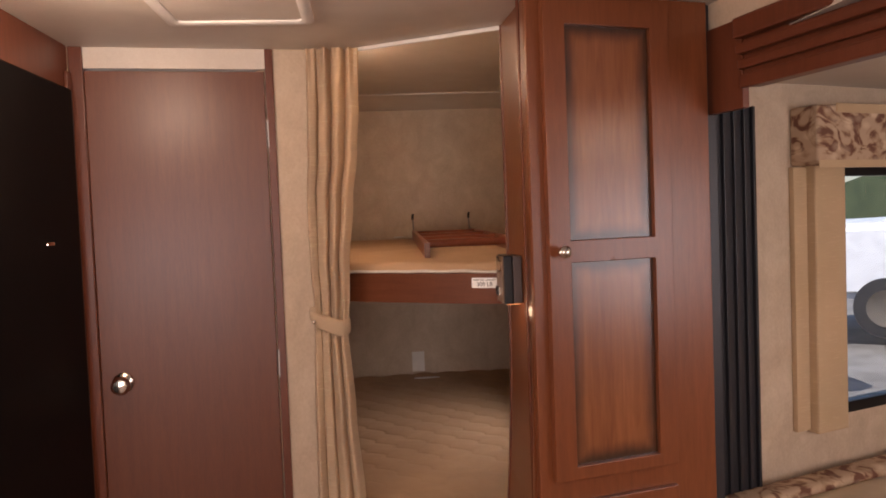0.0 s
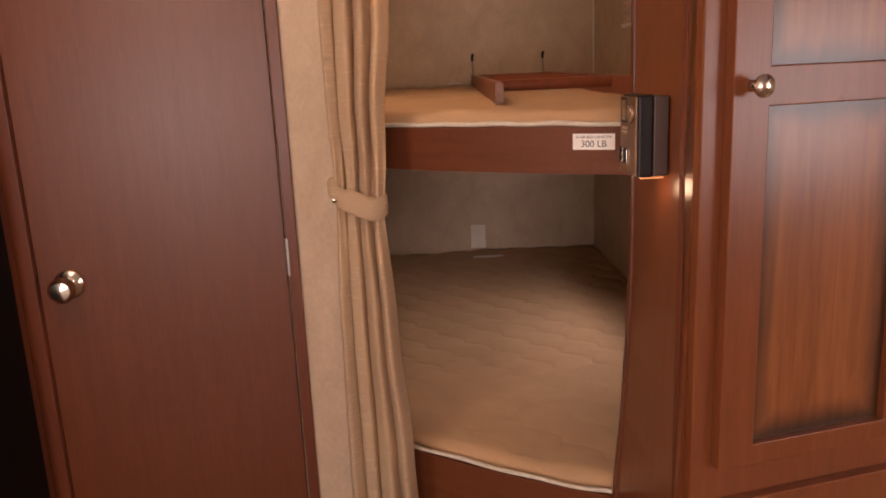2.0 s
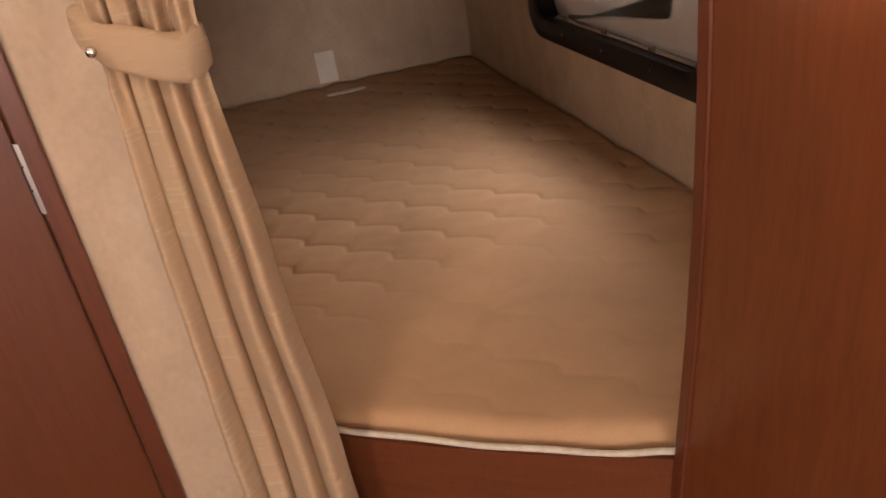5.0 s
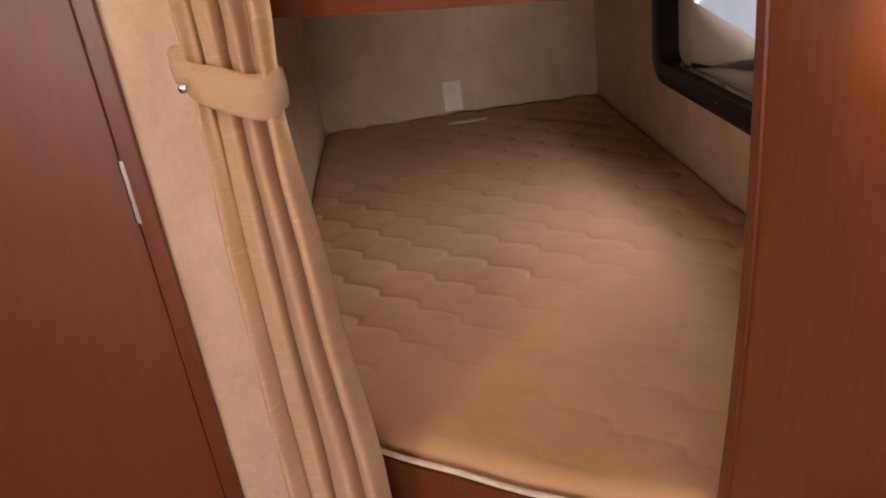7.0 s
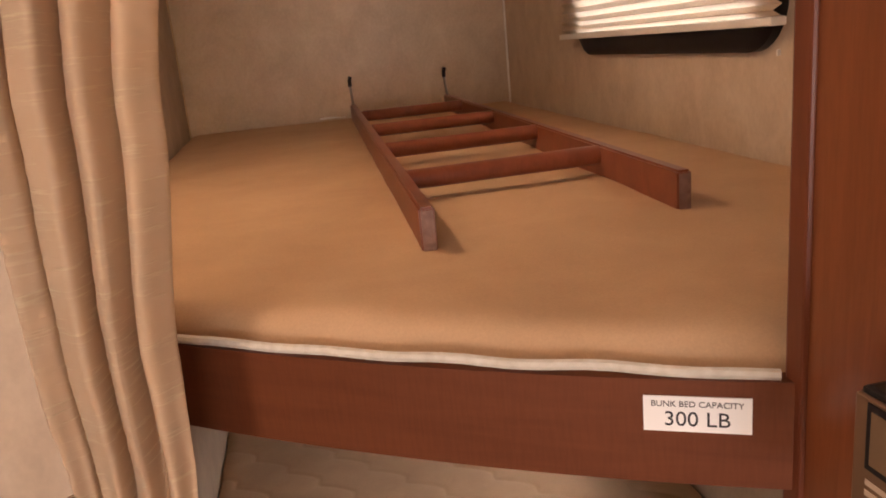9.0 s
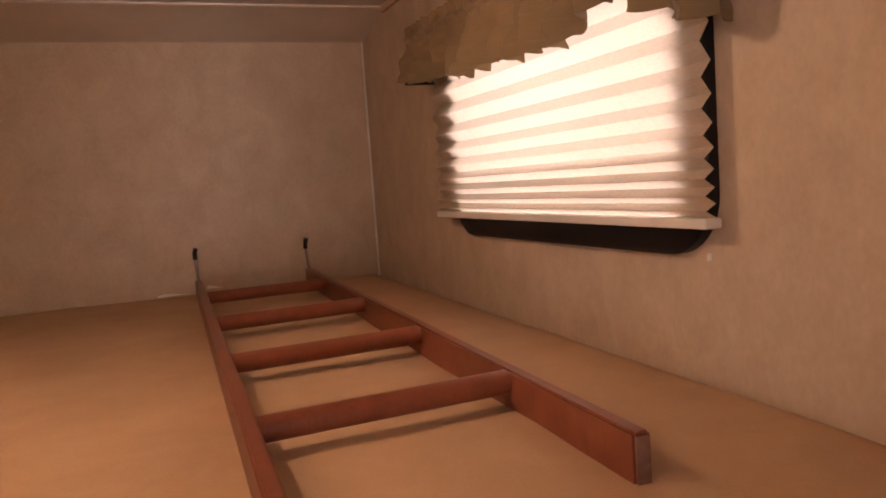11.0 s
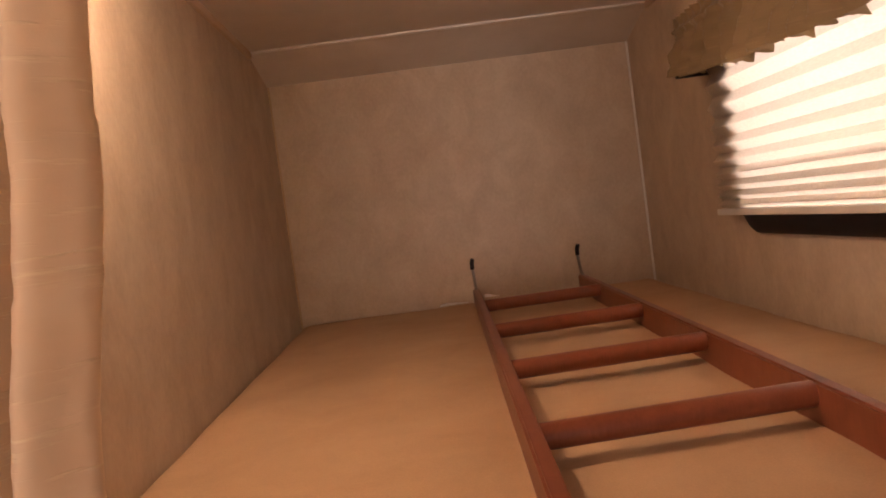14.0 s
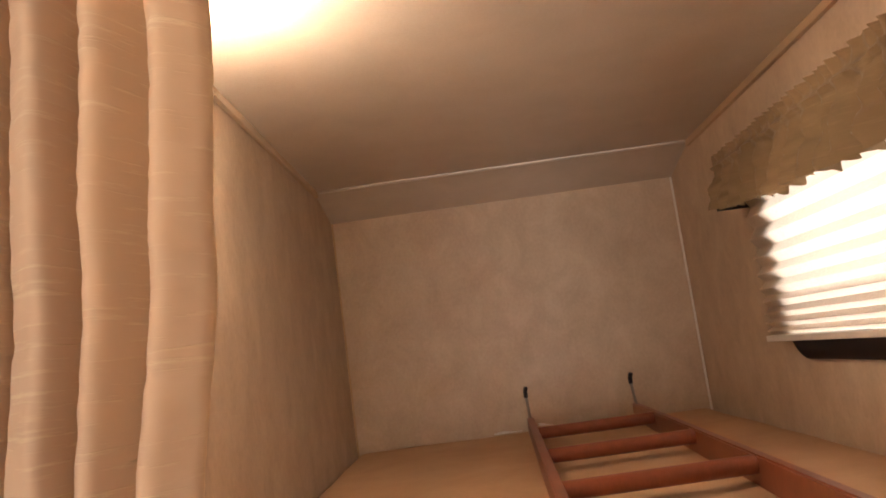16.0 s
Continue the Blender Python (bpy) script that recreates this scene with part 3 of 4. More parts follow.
def mattress(name, label, top, bottom, amp, quilt, x0, x1, where, pipe, camber=0.0):
    ob = thing(name, label, "mattress", where, "mattresses")
    y1 = YB - 0.003
    NX, NY = (270, 500) if quilt else (80, 150)

    def edge_y(x):
        return front(x, amp) + 0.022 if x < ER[0] else 2.008

    def place(u, v):
        # u runs across, v from the front edge to the back; both bunch towards the edges
        r = 0.035
        x = x0 + (x1 - x0) * u
        f = edge_y(x)
        y = f + (y1 - f) * v
        dx = min(x - x0, x1 - x)
        dy = min((y - f) * 0.85, y1 - y)
        z = top + camber * (v - 0.3)
        for dd, depth in ((dx, 0.55), (dy, 1.0)):
            if dd < r:
                k = 1 - dd / r
                z -= (r * (1 - math.sqrt(max(0.0, 1 - k * k)))) * depth
        z += 0.0035 * noise.noise(Vector((x * 5, y * 5, top)))
        if not quilt:
            z += 0.005 * noise.noise(Vector((x * 8, y * 8, 3))) * math.exp(-(y - f) / 0.16) + 0.0045 * noise.noise(Vector((x * 14, y * 6, 6))) * math.exp(-(y - f) / 0.35) + 0.0012 * noise.noise(Vector((x * 9, y * 9, 12)))
        if quilt:
            best = 1.0
            along, row = 0.67 * x - 0.74 * y, (0.74 * x + 0.67 * y) / 0.112
            row += 0.05 * noise.noise(Vector((x * 3, y * 3, 2)))
            hook = 1.0
            for k in (math.floor(row) - 1, math.floor(row), math.floor(row) + 1, math.floor(row) + 2):
                ph = along / 0.119 + 0.5 * k
                fr = ph - math.floor(ph)
                # each stitch runs level, then hooks down to the next
                saw = math.sin(0.5 * math.pi * fr / 0.76) if fr < 0.76 else 0.5 + 0.5 * math.cos(math.pi * (fr - 0.76) / 0.24)
                yy = k + 0.20 * saw - 0.10
                dist = abs(row - yy) * 0.112
                if fr > 0.76:
                    dist *= 0.72
                best = min(best, dist)
                hook = min(hook, math.hypot((row - k) * 0.112, (min(abs(fr - 0.92), 1 - abs(fr - 0.92))) * 0.119))
            fade = min(1.0, max(0.3, (y - 2.25) / 0.5)) * (0.75 + 0.5 * noise.noise(Vector((x * 4, y * 4, 9))))
            z -= 0.0046 * fade * math.exp(-(best / 0.0058) ** 2) + 0.0020 * fade * math.exp(-(hook / 0.014) ** 2)
            z += 0.0062 * fade * (1 - math.exp(-(best / 0.026) ** 2))
        return (x, y, z)

    b = grid_sheet(place, NX, NY)
    # skirt down to the bottom
    b.verts.ensure_lookup_table()
    row = NX + 1
    rim = list(range(row)) + [j * row + NX for j in range(1, NY + 1)] + [NY * row + i for i in range(NX - 1, -1, -1)] + [j * row for j in range(NY - 1, 0, -1)]
    low = [b.verts.new((c.x, c.y, bottom)) for c in [b.verts[i].co.copy() for i in rim]]
    b.verts.ensure_lookup_table()
    for k in range(len(rim)):
        k2 = (k + 1) % len(rim)
        b.faces.new((b.verts[rim[k]], b.verts[rim[k2]], low[k2], low[k]))
    b.faces.new(low)
    part("cover", b, MATTRESS, ob, "", True)
    # piping along the lower front edge
    pts = []
    for i in range(61):
        x = x0 + (x1 - x0) * i / 60
        if x > ER[0] or x < EL[0]:
            continue
        pts.append((x, front(x) + 0.008, pipe + 0.006 * noise.noise(Vector((x * 12, 0, top)))))
    part("piping", tube(pts, 0.0048, 8), PIPING, ob, "off-white piped edge", True)
    return ob


def build_bunks():
    up = thing("upper_bunk", "brown wooden upper bunk base with a slanting front rail", "bunk bed", (0.07, 3.1, 1.08))
    n = 26
    xs = [EL[0] + (ER[0] - EL[0]) * i / n for i in range(n + 1)]
    outer = [(x, front(x)) for x in xs]
    inner = [(x, front(x) + 0.02) for x in xs[::-1]]
    part("front_rail", prism(outer + inner, 1.078, 1.168), BUNKBOARD, up, "brown curved front rail")
    part("deck", prism([(x, front(x) + 0.0205) for x in xs] + [(XR - 0.002, 2.01), (XR - 0.002, YB - 0.002), (XL + 0.002, YB - 0.002), (XL + 0.002, 2.325)], 1.085, 1.130), BUNKBOARD, up)
    mattress("mattress", "plain tan mattress with piped edge on the upper bunk", 1.205, 1.1305, 0.02, False, XL + 0.004, XR - 0.008, (0.07, 3.1, 1.13), 1.1735, 0.02)
    low = thing("lower_bunk", "brown wooden lower bunk base with a curved front panel", "bunk bed", (0.07, 3.1, 0.0))
    outer = [(x, front(x)) for x in xs]
    part("front_panel", prism(outer + inner, 0.0, 0.408), BUNKBOARD, low, "brown curved front panel")
    part("deck", prism([(x, front(x) + 0.0205) for x in xs] + [(XR - 0.002, 2.01), (XR - 0.002, YB - 0.002), (XL + 0.002, YB - 0.002), (XL + 0.002, 2.325)], 0.30, 0.345), BUNKBOARD, low)
    mattress("mattress", "tan quilted mattress with piped edge on the lower bunk", 0.436, 0.3455, 0.02, True, XL + 0.042, XR - 0.002, (0.07, 3.1, 0.345), 0.4135)


def build_ladder():
    ob = thing("bunk_ladder", "reddish brown wooden bunk ladder lying on the upper mattress", "ladder", (0.19, 3.2, 1.2))
    L0, L1 = Vector((0.006, 2.385, 0)), Vector((0.062, 4.085, 0))
    R0, R1 = Vector((0.342, 2.405, 0)), Vector((0.378, 4.095, 0))
    z0, z1 = 1.190, 1.252
    zb0, zb1 = 1.214, 1.268
    for a, c in ((L0, L1), (R0, R1)):
        d = (c - a).normalized()
        n = Vector((-d.y, d.x, 0)) * 0.0095
        b = bmesh.new()
        lo = [b.verts.new((p.x, p.y, z)) for p, z in ((a - n, z0), (a + n, z0), (c + n, zb0), (c - n, zb0))]
        hi = [b.verts.new((p.x, p.y, z)) for p, z in ((a - n, z1), (a + n, z1), (c + n, zb1), (c - n, zb1))]
        b.faces.new(lo[::-1]); b.faces.new(hi)
        for i in range(4):
            b.faces.new((lo[i], lo[(i + 1) % 4], hi[(i + 1) % 4], hi[i]))
        bmesh.ops.bevel(b, geom=list(b.edges), offset=0.003, segments=2, affect="EDGES")
        rail = part("side_rail", b, LADDERWOOD, ob, "", False)
        e = prism([tuple((a - n * 0.8 - d * 0.0012)[:2]), tuple((a + n * 0.8 - d * 0.0012)[:2]), tuple((a + n * 0.8 + d * 0.001)[:2]), tuple((a - n * 0.8 + d * 0.001)[:2])], z0 + 0.004, z1 - 0.004)
        part("sawn_end", e, ENDGRAIN, rail, "pale sawn end of the rail")
        # hook at the far end
        p = c - d * 0.02 + Vector((0, 0, 0))
        zt = 1.262
        pts = [p + Vector((0, -0.09, zt - 0.012)), p + Vector((0, -0.02, zt + 0.0)), p + Vector((0, 0.01, zt + 0.012)), p + Vector((0, 0.022, zt + 0.035)), p + Vector((-0.002, 0.024, zt + 0.07))]
        hook = part("hook", tube(pts, 0.0045, 8), STEEL, ob, "bent steel hanging hook", True)
        part("hook_tip", tube([pts[-1] - Vector((0, 0, 0.006)), pts[-1] + Vector((0, -0.002, 0.012)), pts[-1] + Vector((0.003, -0.006, 0.024))], 0.0062, 10), BLACK, hook, "black rubber tip", True)
    for t in (0.165, 0.37, 0.59, 0.825):
        a, c = L0.lerp(L1, t), R0.lerp(R1, t)
        zr = 1.2355 + 0.018 * t
        d = (c - a).normalized() * 0.009
        part("rung", cylinder(a + d + Vector((0, 0, zr)), c - d + Vector((0, 0, zr)), 0.0155, 24), LADDERWOOD, ob, "", True)


def frame_with_holes(x0, x1, y0, y1, z0, z1, holes, m, bevel=0.002):
    """A one-piece board with rectangular openings (x0, x1, z0, z1), laid by m."""
    b = wall_with_holes(y0, y1, x0, x1, z0, z1, holes)
    b.transform(Matrix(((0, 1, 0, 0), (1, 0, 0, 0), (0, 0, 1, 0), (0, 0, 0, 1))))
    bmesh.ops.recalc_face_normals(b, faces=b.faces)
    if bevel:
        bmesh.ops.bevel(b, geom=[e for e in b.edges if len(e.link_faces) == 2 and e.calc_face_angle() > 0.5], offset=bevel, segments=2, affect="EDGES", profile=0.6)
    b.transform(m)
    return b


def leaning(b):
    """The wardrobe's side and post stand out of plumb: the front edge leans a hair, the back edge bows inwards low down."""
    for z in (0.3, 0.45, 0.6, 0.75, 0.9, 1.0, 1.2, 1.6):
        bmesh.ops.bisect_plane(b, geom=[*b.verts, *b.edges, *b.faces], plane_co=(0, 0, z), plane_no=(0, 0, 1))
    for v in b.verts:
        if v.co.x < 0.3:
            s = min(max((v.co.y - 1.655) / 0.32, 0.0), 1.0)
            low = min(max(1.0 - v.co.z, 0.0), 0.65)
            v.co.x += (1 - s) * 0.02 * (v.co.z - 1.2) - s * (0.004 + 0.090 * low * low)
    return b


def build_closet():
    ob = thing("wardrobe", "tall reddish brown wooden wardrobe with a two-panel door", "wardrobe", tuple(CLOSM @ Vector((0.26, 0.1, 0))))
    body = [(0.207, 1.655), tuple((CLOSM @ Vector((0.529, 0.004, 0)))[:2]), (0.72, 1.978), (0.214, 1.978)]
    part("body", leaning(prism(body, 0.0, CEIL - 0.001)), CABINET, ob, "smooth brown side panels")
    part("face_frame", box(0.0, 0.53, -0.012, 0.006, 0.0, CEIL - 0.002, 0.003, m=CLOSM), CABINET, ob, "brown face frame")
    # bead running up the side by the front stile
    part("bead", box(-0.0035, 0.0005, 0.022, 0.034, 0.0, CEIL - 0.002, 0.0015, m=CLOSM), TRIMWOOD, ob, "slim vertical bead")
    part("post", leaning(box(0.210, 0.230, 1.9785, 2.0, 0.0, BUNKCEIL - 0.001, 0.003)), TRIMWOOD, ob, "slim wooden post at the bunk opening")
    y0, y1 = -0.031, -0.0125
    dx0, dx1, dz0, dz1 = 0.036, 0.396, 0.668, 1.862
    px0, px1 = 0.096, 0.340
    door = frame_with_holes(dx0, dx1, y0, y1, dz0, dz1, [(px0, px1, 0.702, 1.213), (px0, px1, 1.268, 1.798)], CLOSM)
    leaf = part("door", door, CABINET, ob, "frame of the wardrobe door")

    def panel(z0, z1, name="door_panel", parent=leaf, x0=px0, x1=px1):
        b = bmesh.new()
        NU, NV = 24, 60
        lay = b.verts.layers.float.new("rim")
        vs = []
        for j in range(NV + 1):
            r = []
            for i in range(NU + 1):
                x, z = x0 + (x1 - x0) * i / NU, z0 + (z1 - z0) * j / NV
                dist = min(x - x0, x1 - x, z - z0, z1 - z)
                v = b.verts.new(CLOSM @ Vector((x, -0.0175, z)))
                v[lay] = dist
                r.append(v)
            vs.append(r)
        for j in range(NV):
            for i in range(NU):
                b.faces.new((vs[j][i], vs[j][i + 1], vs[j + 1][i + 1], vs[j + 1][i]))
        p = part(name, b, GLAZED, parent, "stained panel with dark glazed edges")
        return p
    panel(0.702, 1.213)
    panel(1.268, 1.798)
    k = CLOSM @ pose(0.066, y0, 1.242, 90)
    part("knob", lathe([(0.008, 0.0), (0.008, 0.008), (0.006, 0.012), (0.012, 0.018), (0.0155, 0.023), (0.0155, 0.027), (0.011, 0.032), (0.002, 0.0335)], k), CHROME, leaf, "small brushed nickel knob", True)
    drawer = frame_with_holes(dx0, dx1, y0, y1, 0.06, 0.61, [(px0, px1, 0.12, 0.55)], CLOSM)
    low = part("door", drawer, CABINET, ob, "frame of the lower cupboard door")
    panel(0.12, 0.55, parent=low)


def build_controller():
    c = thing("control_panel", "bronze plastic control panel with display and switches on the wardrobe side", "control panel", (0.185, 1.83, 1.16))
    # the side face of the wardrobe runs from (0.207, 1.655) to (0.197, 1.978)
    y0, y1, z0, z1 = 1.768, 1.863, 1.103, 1.231
    part("back_box", box(0.1825, 0.206, y0 + 0.002, y1 - 0.002, z0 + 0.002, z1 - 0.002, 0.002), DARKBOX, c, "dark brown mounting box")
    part("housing", box(0.1575, 0.182, y0, y1, z0, z1, 0.004), BLACK, c, "black plastic housing")
    part("face_plate", box(0.1535, 0.1572, y0 + 0.002, y1 - 0.002, z0 + 0.003, z1 - 0.003, 0.001), BRONZE, c, "bronze face plate")
    bezel = box(0.1523, 0.1533, 1.8185, 1.8505, 1.1865, 1.2265, 0.0004)
    part("bezel", bezel, BLACK, c, "black bezel round the display")
    part("display", box(0.1516, 0.1522, 1.8225, 1.8465, 1.1905, 1.2225, 0.0002), SCREEN, c, "glossy display window")
    for z in (1.1765, 1.1700):
        part("printed_strip", box(0.1529, 0.1533, 1.817, 1.850, z, z + 0.0035), PAPERDIM, c, "pale printed strip")
    part("dial", lathe([(0.0145, 0.0), (0.0145, 0.003), (0.0130, 0.0048), (0.0105, 0.0042), (0.001, 0.0042)], pose(0.1533, 1.793, 1.203, 0, -90), 36), DIALMAT, c, "round bronze dial with a bright raised rim", True)
    for y in (1.850, 1.824):
        part("switch", box(0.1480, 0.1533, y - 0.0045, y + 0.0015, 1.122, 1.146, 0.001), BLACK, c, "small black rocker switch")
        part("switch_plate", box(0.1515, 0.1532, y - 0.0095, y - 0.005, 1.120, 1.144, 0.0005), CHROME, c, "bright metal strip beside the switch")
    part("down_light", box(0.164, 0.200, 1.771, 1.783, z0 - 0.0022, z0 - 0.0002, 0.0008), NIGHTLIGHT, c, "small warm light under the housing")
    for y in (1.774, 1.857):
        part("screw", lathe([(0.0022, 0), (0.0020, 0.0008), (0.0005, 0.0011)], pose(0.1535, y, 1.109, 0, -90), 12), STEEL, c, "", True)


def text_mesh(body, size, name):
    cu = bpy.data.curves.new(name, "FONT")
    cu.body, cu.size, cu.extrude, cu.align_x, cu.align_y = body, size, 0.0002, "CENTER", "CENTER"
    tmp = bpy.data.objects.new(name, cu)
    scene.collection.objects.link(tmp)
    bpy.context.view_layer.update()
    me = bpy.data.meshes.new_from_object(tmp.evaluated_get(bpy.context.evaluated_depsgraph_get()))
    b = bmesh.new()
    b.from_mesh(me)
    bpy.data.objects.remove(tmp)
    bpy.data.curves.remove(cu)
    return b


def build_sign():
    x = 0.143
    ang = math.degrees(math.atan2(front(0.16) - front(0.11), 0.05))
    m = pose(x, front(x) - 0.0012, 1.140, 0, 0, ang)
    s = thing("sign", "white sticker reading BUNK BED CAPACITY 300 LB on the bunk rail", "sign", tuple(m.translation))
    card = part("card", box(-0.040, 0.040, -0.0006, 0.0006, -0.015, 0.015, m=m), PAPER, s, "white sticker")
    for body, size, z in (("BUNK BED CAPACITY", 0.0070, 0.0085), ("300 LB", 0.0175, -0.0045)):
        t = text_mesh(body, size, "words")
        t.transform(m @ pose(0, -0.0009, z, 90))
        part("lettering", t, INK, s, "black printed words")


def build_curtain():
    c = thing("curtain", "gathered beige woven curtain tied back beside the bunk opening", "curtain", (-0.30, 2.19, 1.0))
    zt, zb, ztie = 1.865, 0.04, 1.035
    keys = [(0.04, -0.388, -0.218), (0.45, -0.384, -0.238), (0.75, -0.378, -0.257), (0.98, -0.372, -0.268), (1.035, -0.370, -0.264), (1.10, -0.371, -0.260), (1.20, -0.375, -0.259), (1.40, -0.378, -0.240), (1.55, -0.370, -0.221), (1.70, -0.366, -0.211), (1.865, -0.364, -0.206)]

    def width(z):
        for (za, l0, r0), (zc, l1, r1) in zip(keys, keys[1:]):
            if z <= zc:
                s = (z - za) / (zc - za)
                s = s * s * (3 - 2 * s)
                return l0 + (l1 - l0) * s, r0 + (r1 - r0) * s
        return keys[-1][1:]

    def place(u, v):
        z = zb + (zt - zb) * v
        l, r = width(z)
        tight = math.exp(-((z - ztie) / 0.10) ** 2)
        amp = 0.023 * (1 - 0.5 * tight)
        w = 0.9 * noise.noise(Vector((u * 3.1, z * 0.8, 4.2))) + 0.35 * noise.noise(Vector((u * 8, z * 2.5, 1.2)))
        ph = 2 * math.pi * (4.0 * u ** 0.82 + 0.13 * w)
        y = 2.188 - 0.03 * u * (1 - min(1.0, max(0.0, (z - 1.15) / 0.3))) + amp * math.sin(ph) + 0.005 * math.sin(2.3 * ph + 1.1 + z)
        x = l + (r - l) * u + 0.007 * math.cos(ph) * (1 - 0.6 * tight)
        if z > 1.72:
            y += 0.008 * math.sin(u * 62) * (z - 1.72) / 0.14
        y += 0.004 * noise.noise(Vector((u * 6, z * 9, 7)))
        y += 0.0022 * noise.noise(Vector((u * 4, z * 75, 3))) + 0.0022 * noise.noise(Vector((u * 14, z * 160, 5))) * max(0.0, noise.noise(Vector((u * 3, z * 3, 8))) + 0.4) * 1.6
        return (x, y, z)
    part("cloth", thick(place, 130, 420, 0.0025), CURTAIN, c, "", True)
    # band that ties it back
    b = bmesh.new()
    N = 48
    rings = []
    for k in range(N):
        a = 2 * math.pi * k / N
        cx, cy = -0.320, 2.176
        x, y = cx + 0.059 * math.cos(a), cy - 0.034 * math.sin(a) - 0.008 * math.cos(a)
        zc = 1.036 - 0.020 * math.cos(a) - 0.016 * max(0, math.sin(a)) + 0.002 * math.sin(5 * a)
        n = Vector((math.cos(a), -math.sin(a) * 1.6, 0)).normalized() * (0.003 + 0.0012 * math.sin(7 * a + 1))
        tall = 1 - 0.25 * max(0.0, -math.cos(a))
        rings.append([b.verts.new((x + s * n.x, y + s * n.y, zc + h * tall)) for s, h in ((-3.5, -0.027), (-0.5, -0.025), (0.9, -0.020), (1.3, 0), (0.9, 0.019), (-0.5, 0.0235), (-3.5, 0.026))])
    for k in range(N):
        a, d = rings[k], rings[(k + 1) % N]
        for i in range(7):
            b.faces.new((a[i], a[(i + 1) % 7], d[(i + 1) % 7], d[i]))
    part("tie_back", b, CURTAIN, c, "beige cloth tie band", True)
    part("snap", lathe([(0.0055, 0), (0.0050, 0.0020), (0.0020, 0.0032)], pose(-0.366, 2.147, 1.032, 90)), CHROME, c, "small metal snap", True)


def build_shade():
    s = thing("pleated_shade", "cream pleated window shade lowered over the upper window", "window shade", (XR - 0.04, 3.1, 1.42))
    y0, y1, z0, z1 = 2.592, 3.515, 1.427, 1.85
    n, b = 0, bmesh.new()
    pl = []
    z = z0
    k = 0
    while z < z1:
        pitch = 0.0085 + 0.016 * min(1, (z - z0) / 0.22)
        pl.append((z, XR - 0.046 if k % 2 else XR - 0.030))
        z += pitch
        k += 1
    cols = 16
    rows = [[b.verts.new((x + 0.0006 * math.sin(c * 1.7 + i), y0 + (y1 - y0) * c / cols, zz)) for c in range(cols + 1)] for i, (zz, x) in enumerate(pl)]
    for r0, r1 in zip(rows, rows[1:]):
        for c in range(cols):
            b.faces.new((r0[c], r0[c + 1], r1[c + 1], r1[c]))
    part("pleats", b, SHADE, s, "cream pleated cloth")
    part("bottom_rail", box(XR - 0.050, XR - 0.024, y0 - 0.004, y1 + 0.004, 1.413, 1.4265, 0.003), WHITE, s, "cream bottom rail")
    part("head_rail", box(XR - 0.050, XR - 0.002, y0 - 0.004, y1 + 0.004, 1.851, 1.875, 0.003), WHITE, s)
    part("hold_down", box(XR - 0.006, XR - 0.0005, 2.636, 2.641, 1.366, 1.376, 0.0015), WHITE, s, "small clear hold-down clip")
    v = thing("valance", "gathered tan cloth valance over the upper window", "valance", (XR - 0.07, 3.15, 1.85))
    Y0, Y1 = 2.515, 3.555

    def bottom(y):
        pts = ((2.50, 1.655), (2.56, 1.668), (2.64, 1.694), (2.70, 1.732), (2.77, 1.724), (2.85, 1.688), (2.92, 1.700), (3.02, 1.698), (3.10, 1.706), (3.22, 1.703), (3.36, 1.720), (3.46, 1.722), (3.56, 1.740))
        for (ya, za), (yb, zb) in zip(pts, pts[1:]):
            if y <= yb:
                return za + (zb - za) * (y - ya) / (yb - ya)
        return pts[-1][1]

    def place(u, vv):
        y = Y0 + (Y1 - Y0) * u
        zb = bottom(y)
        zz = 1.86 + (zb - 1.86) * vv
        w = 2.2 * noise.noise(Vector((u * 11, vv * 1.2, 0))) + 0.8 * noise.noise(Vector((u * 31, vv * 2.5, 4)))
        q = math.sin(u * 2 * math.pi * 15 + w)
        full = min(1.0, max(0.0, (vv - 0.16) / 0.35))
        g = 0.026 * full * (0.35 + 0.65 * vv) * (abs(0.5 + 0.5 * q) ** 0.55 * 2 - 1)
        if vv < 0.22:  # gathered heading over the rod
            g += 0.006 * math.sin(u * 210 + 2 * w) * (1 - vv / 0.22) + 0.007 * math.sin(math.pi * vv / 0.22)
        g -= 0.009 * math.exp(-((vv - 0.24) / 0.04) ** 2)
        g += 0.018 * full * noise.noise(Vector((u * 22, vv * 3.0, 5))) + 0.008 * noise.noise(Vector((u * 40, vv * 9, 8)))
        x = XR - 0.080 + g - 0.012 * vv
        y += 0.010 * vv * math.cos(u * 2 * math.pi * 15 + w)
        return (x, y, zz + vv * (0.007 * noise.noise(Vector((u * 26, 3, 1))) - 0.006 * abs(q)))
    front_sheet = grid_sheet(place, 480, 30)
    back = grid_sheet(lambda u, w: Vector(place(u, w)) + Vector((0.003, 0, 0)), 480, 30)
    part("cloth", join(front_sheet, back), VALANCE, v, "", True)
    part("return", box(XR - 0.084, XR - 0.001, Y1 - 0.004, Y1, 1.745, 1.86), VALANCE, v, "cloth return to the wall")
    part("rod_end", box(XR - 0.09, XR - 0.001, Y1 + 0.0005, Y1 + 0.012, 1.728, 1.745, 0.002), BLACK, v, "dark bracket end")


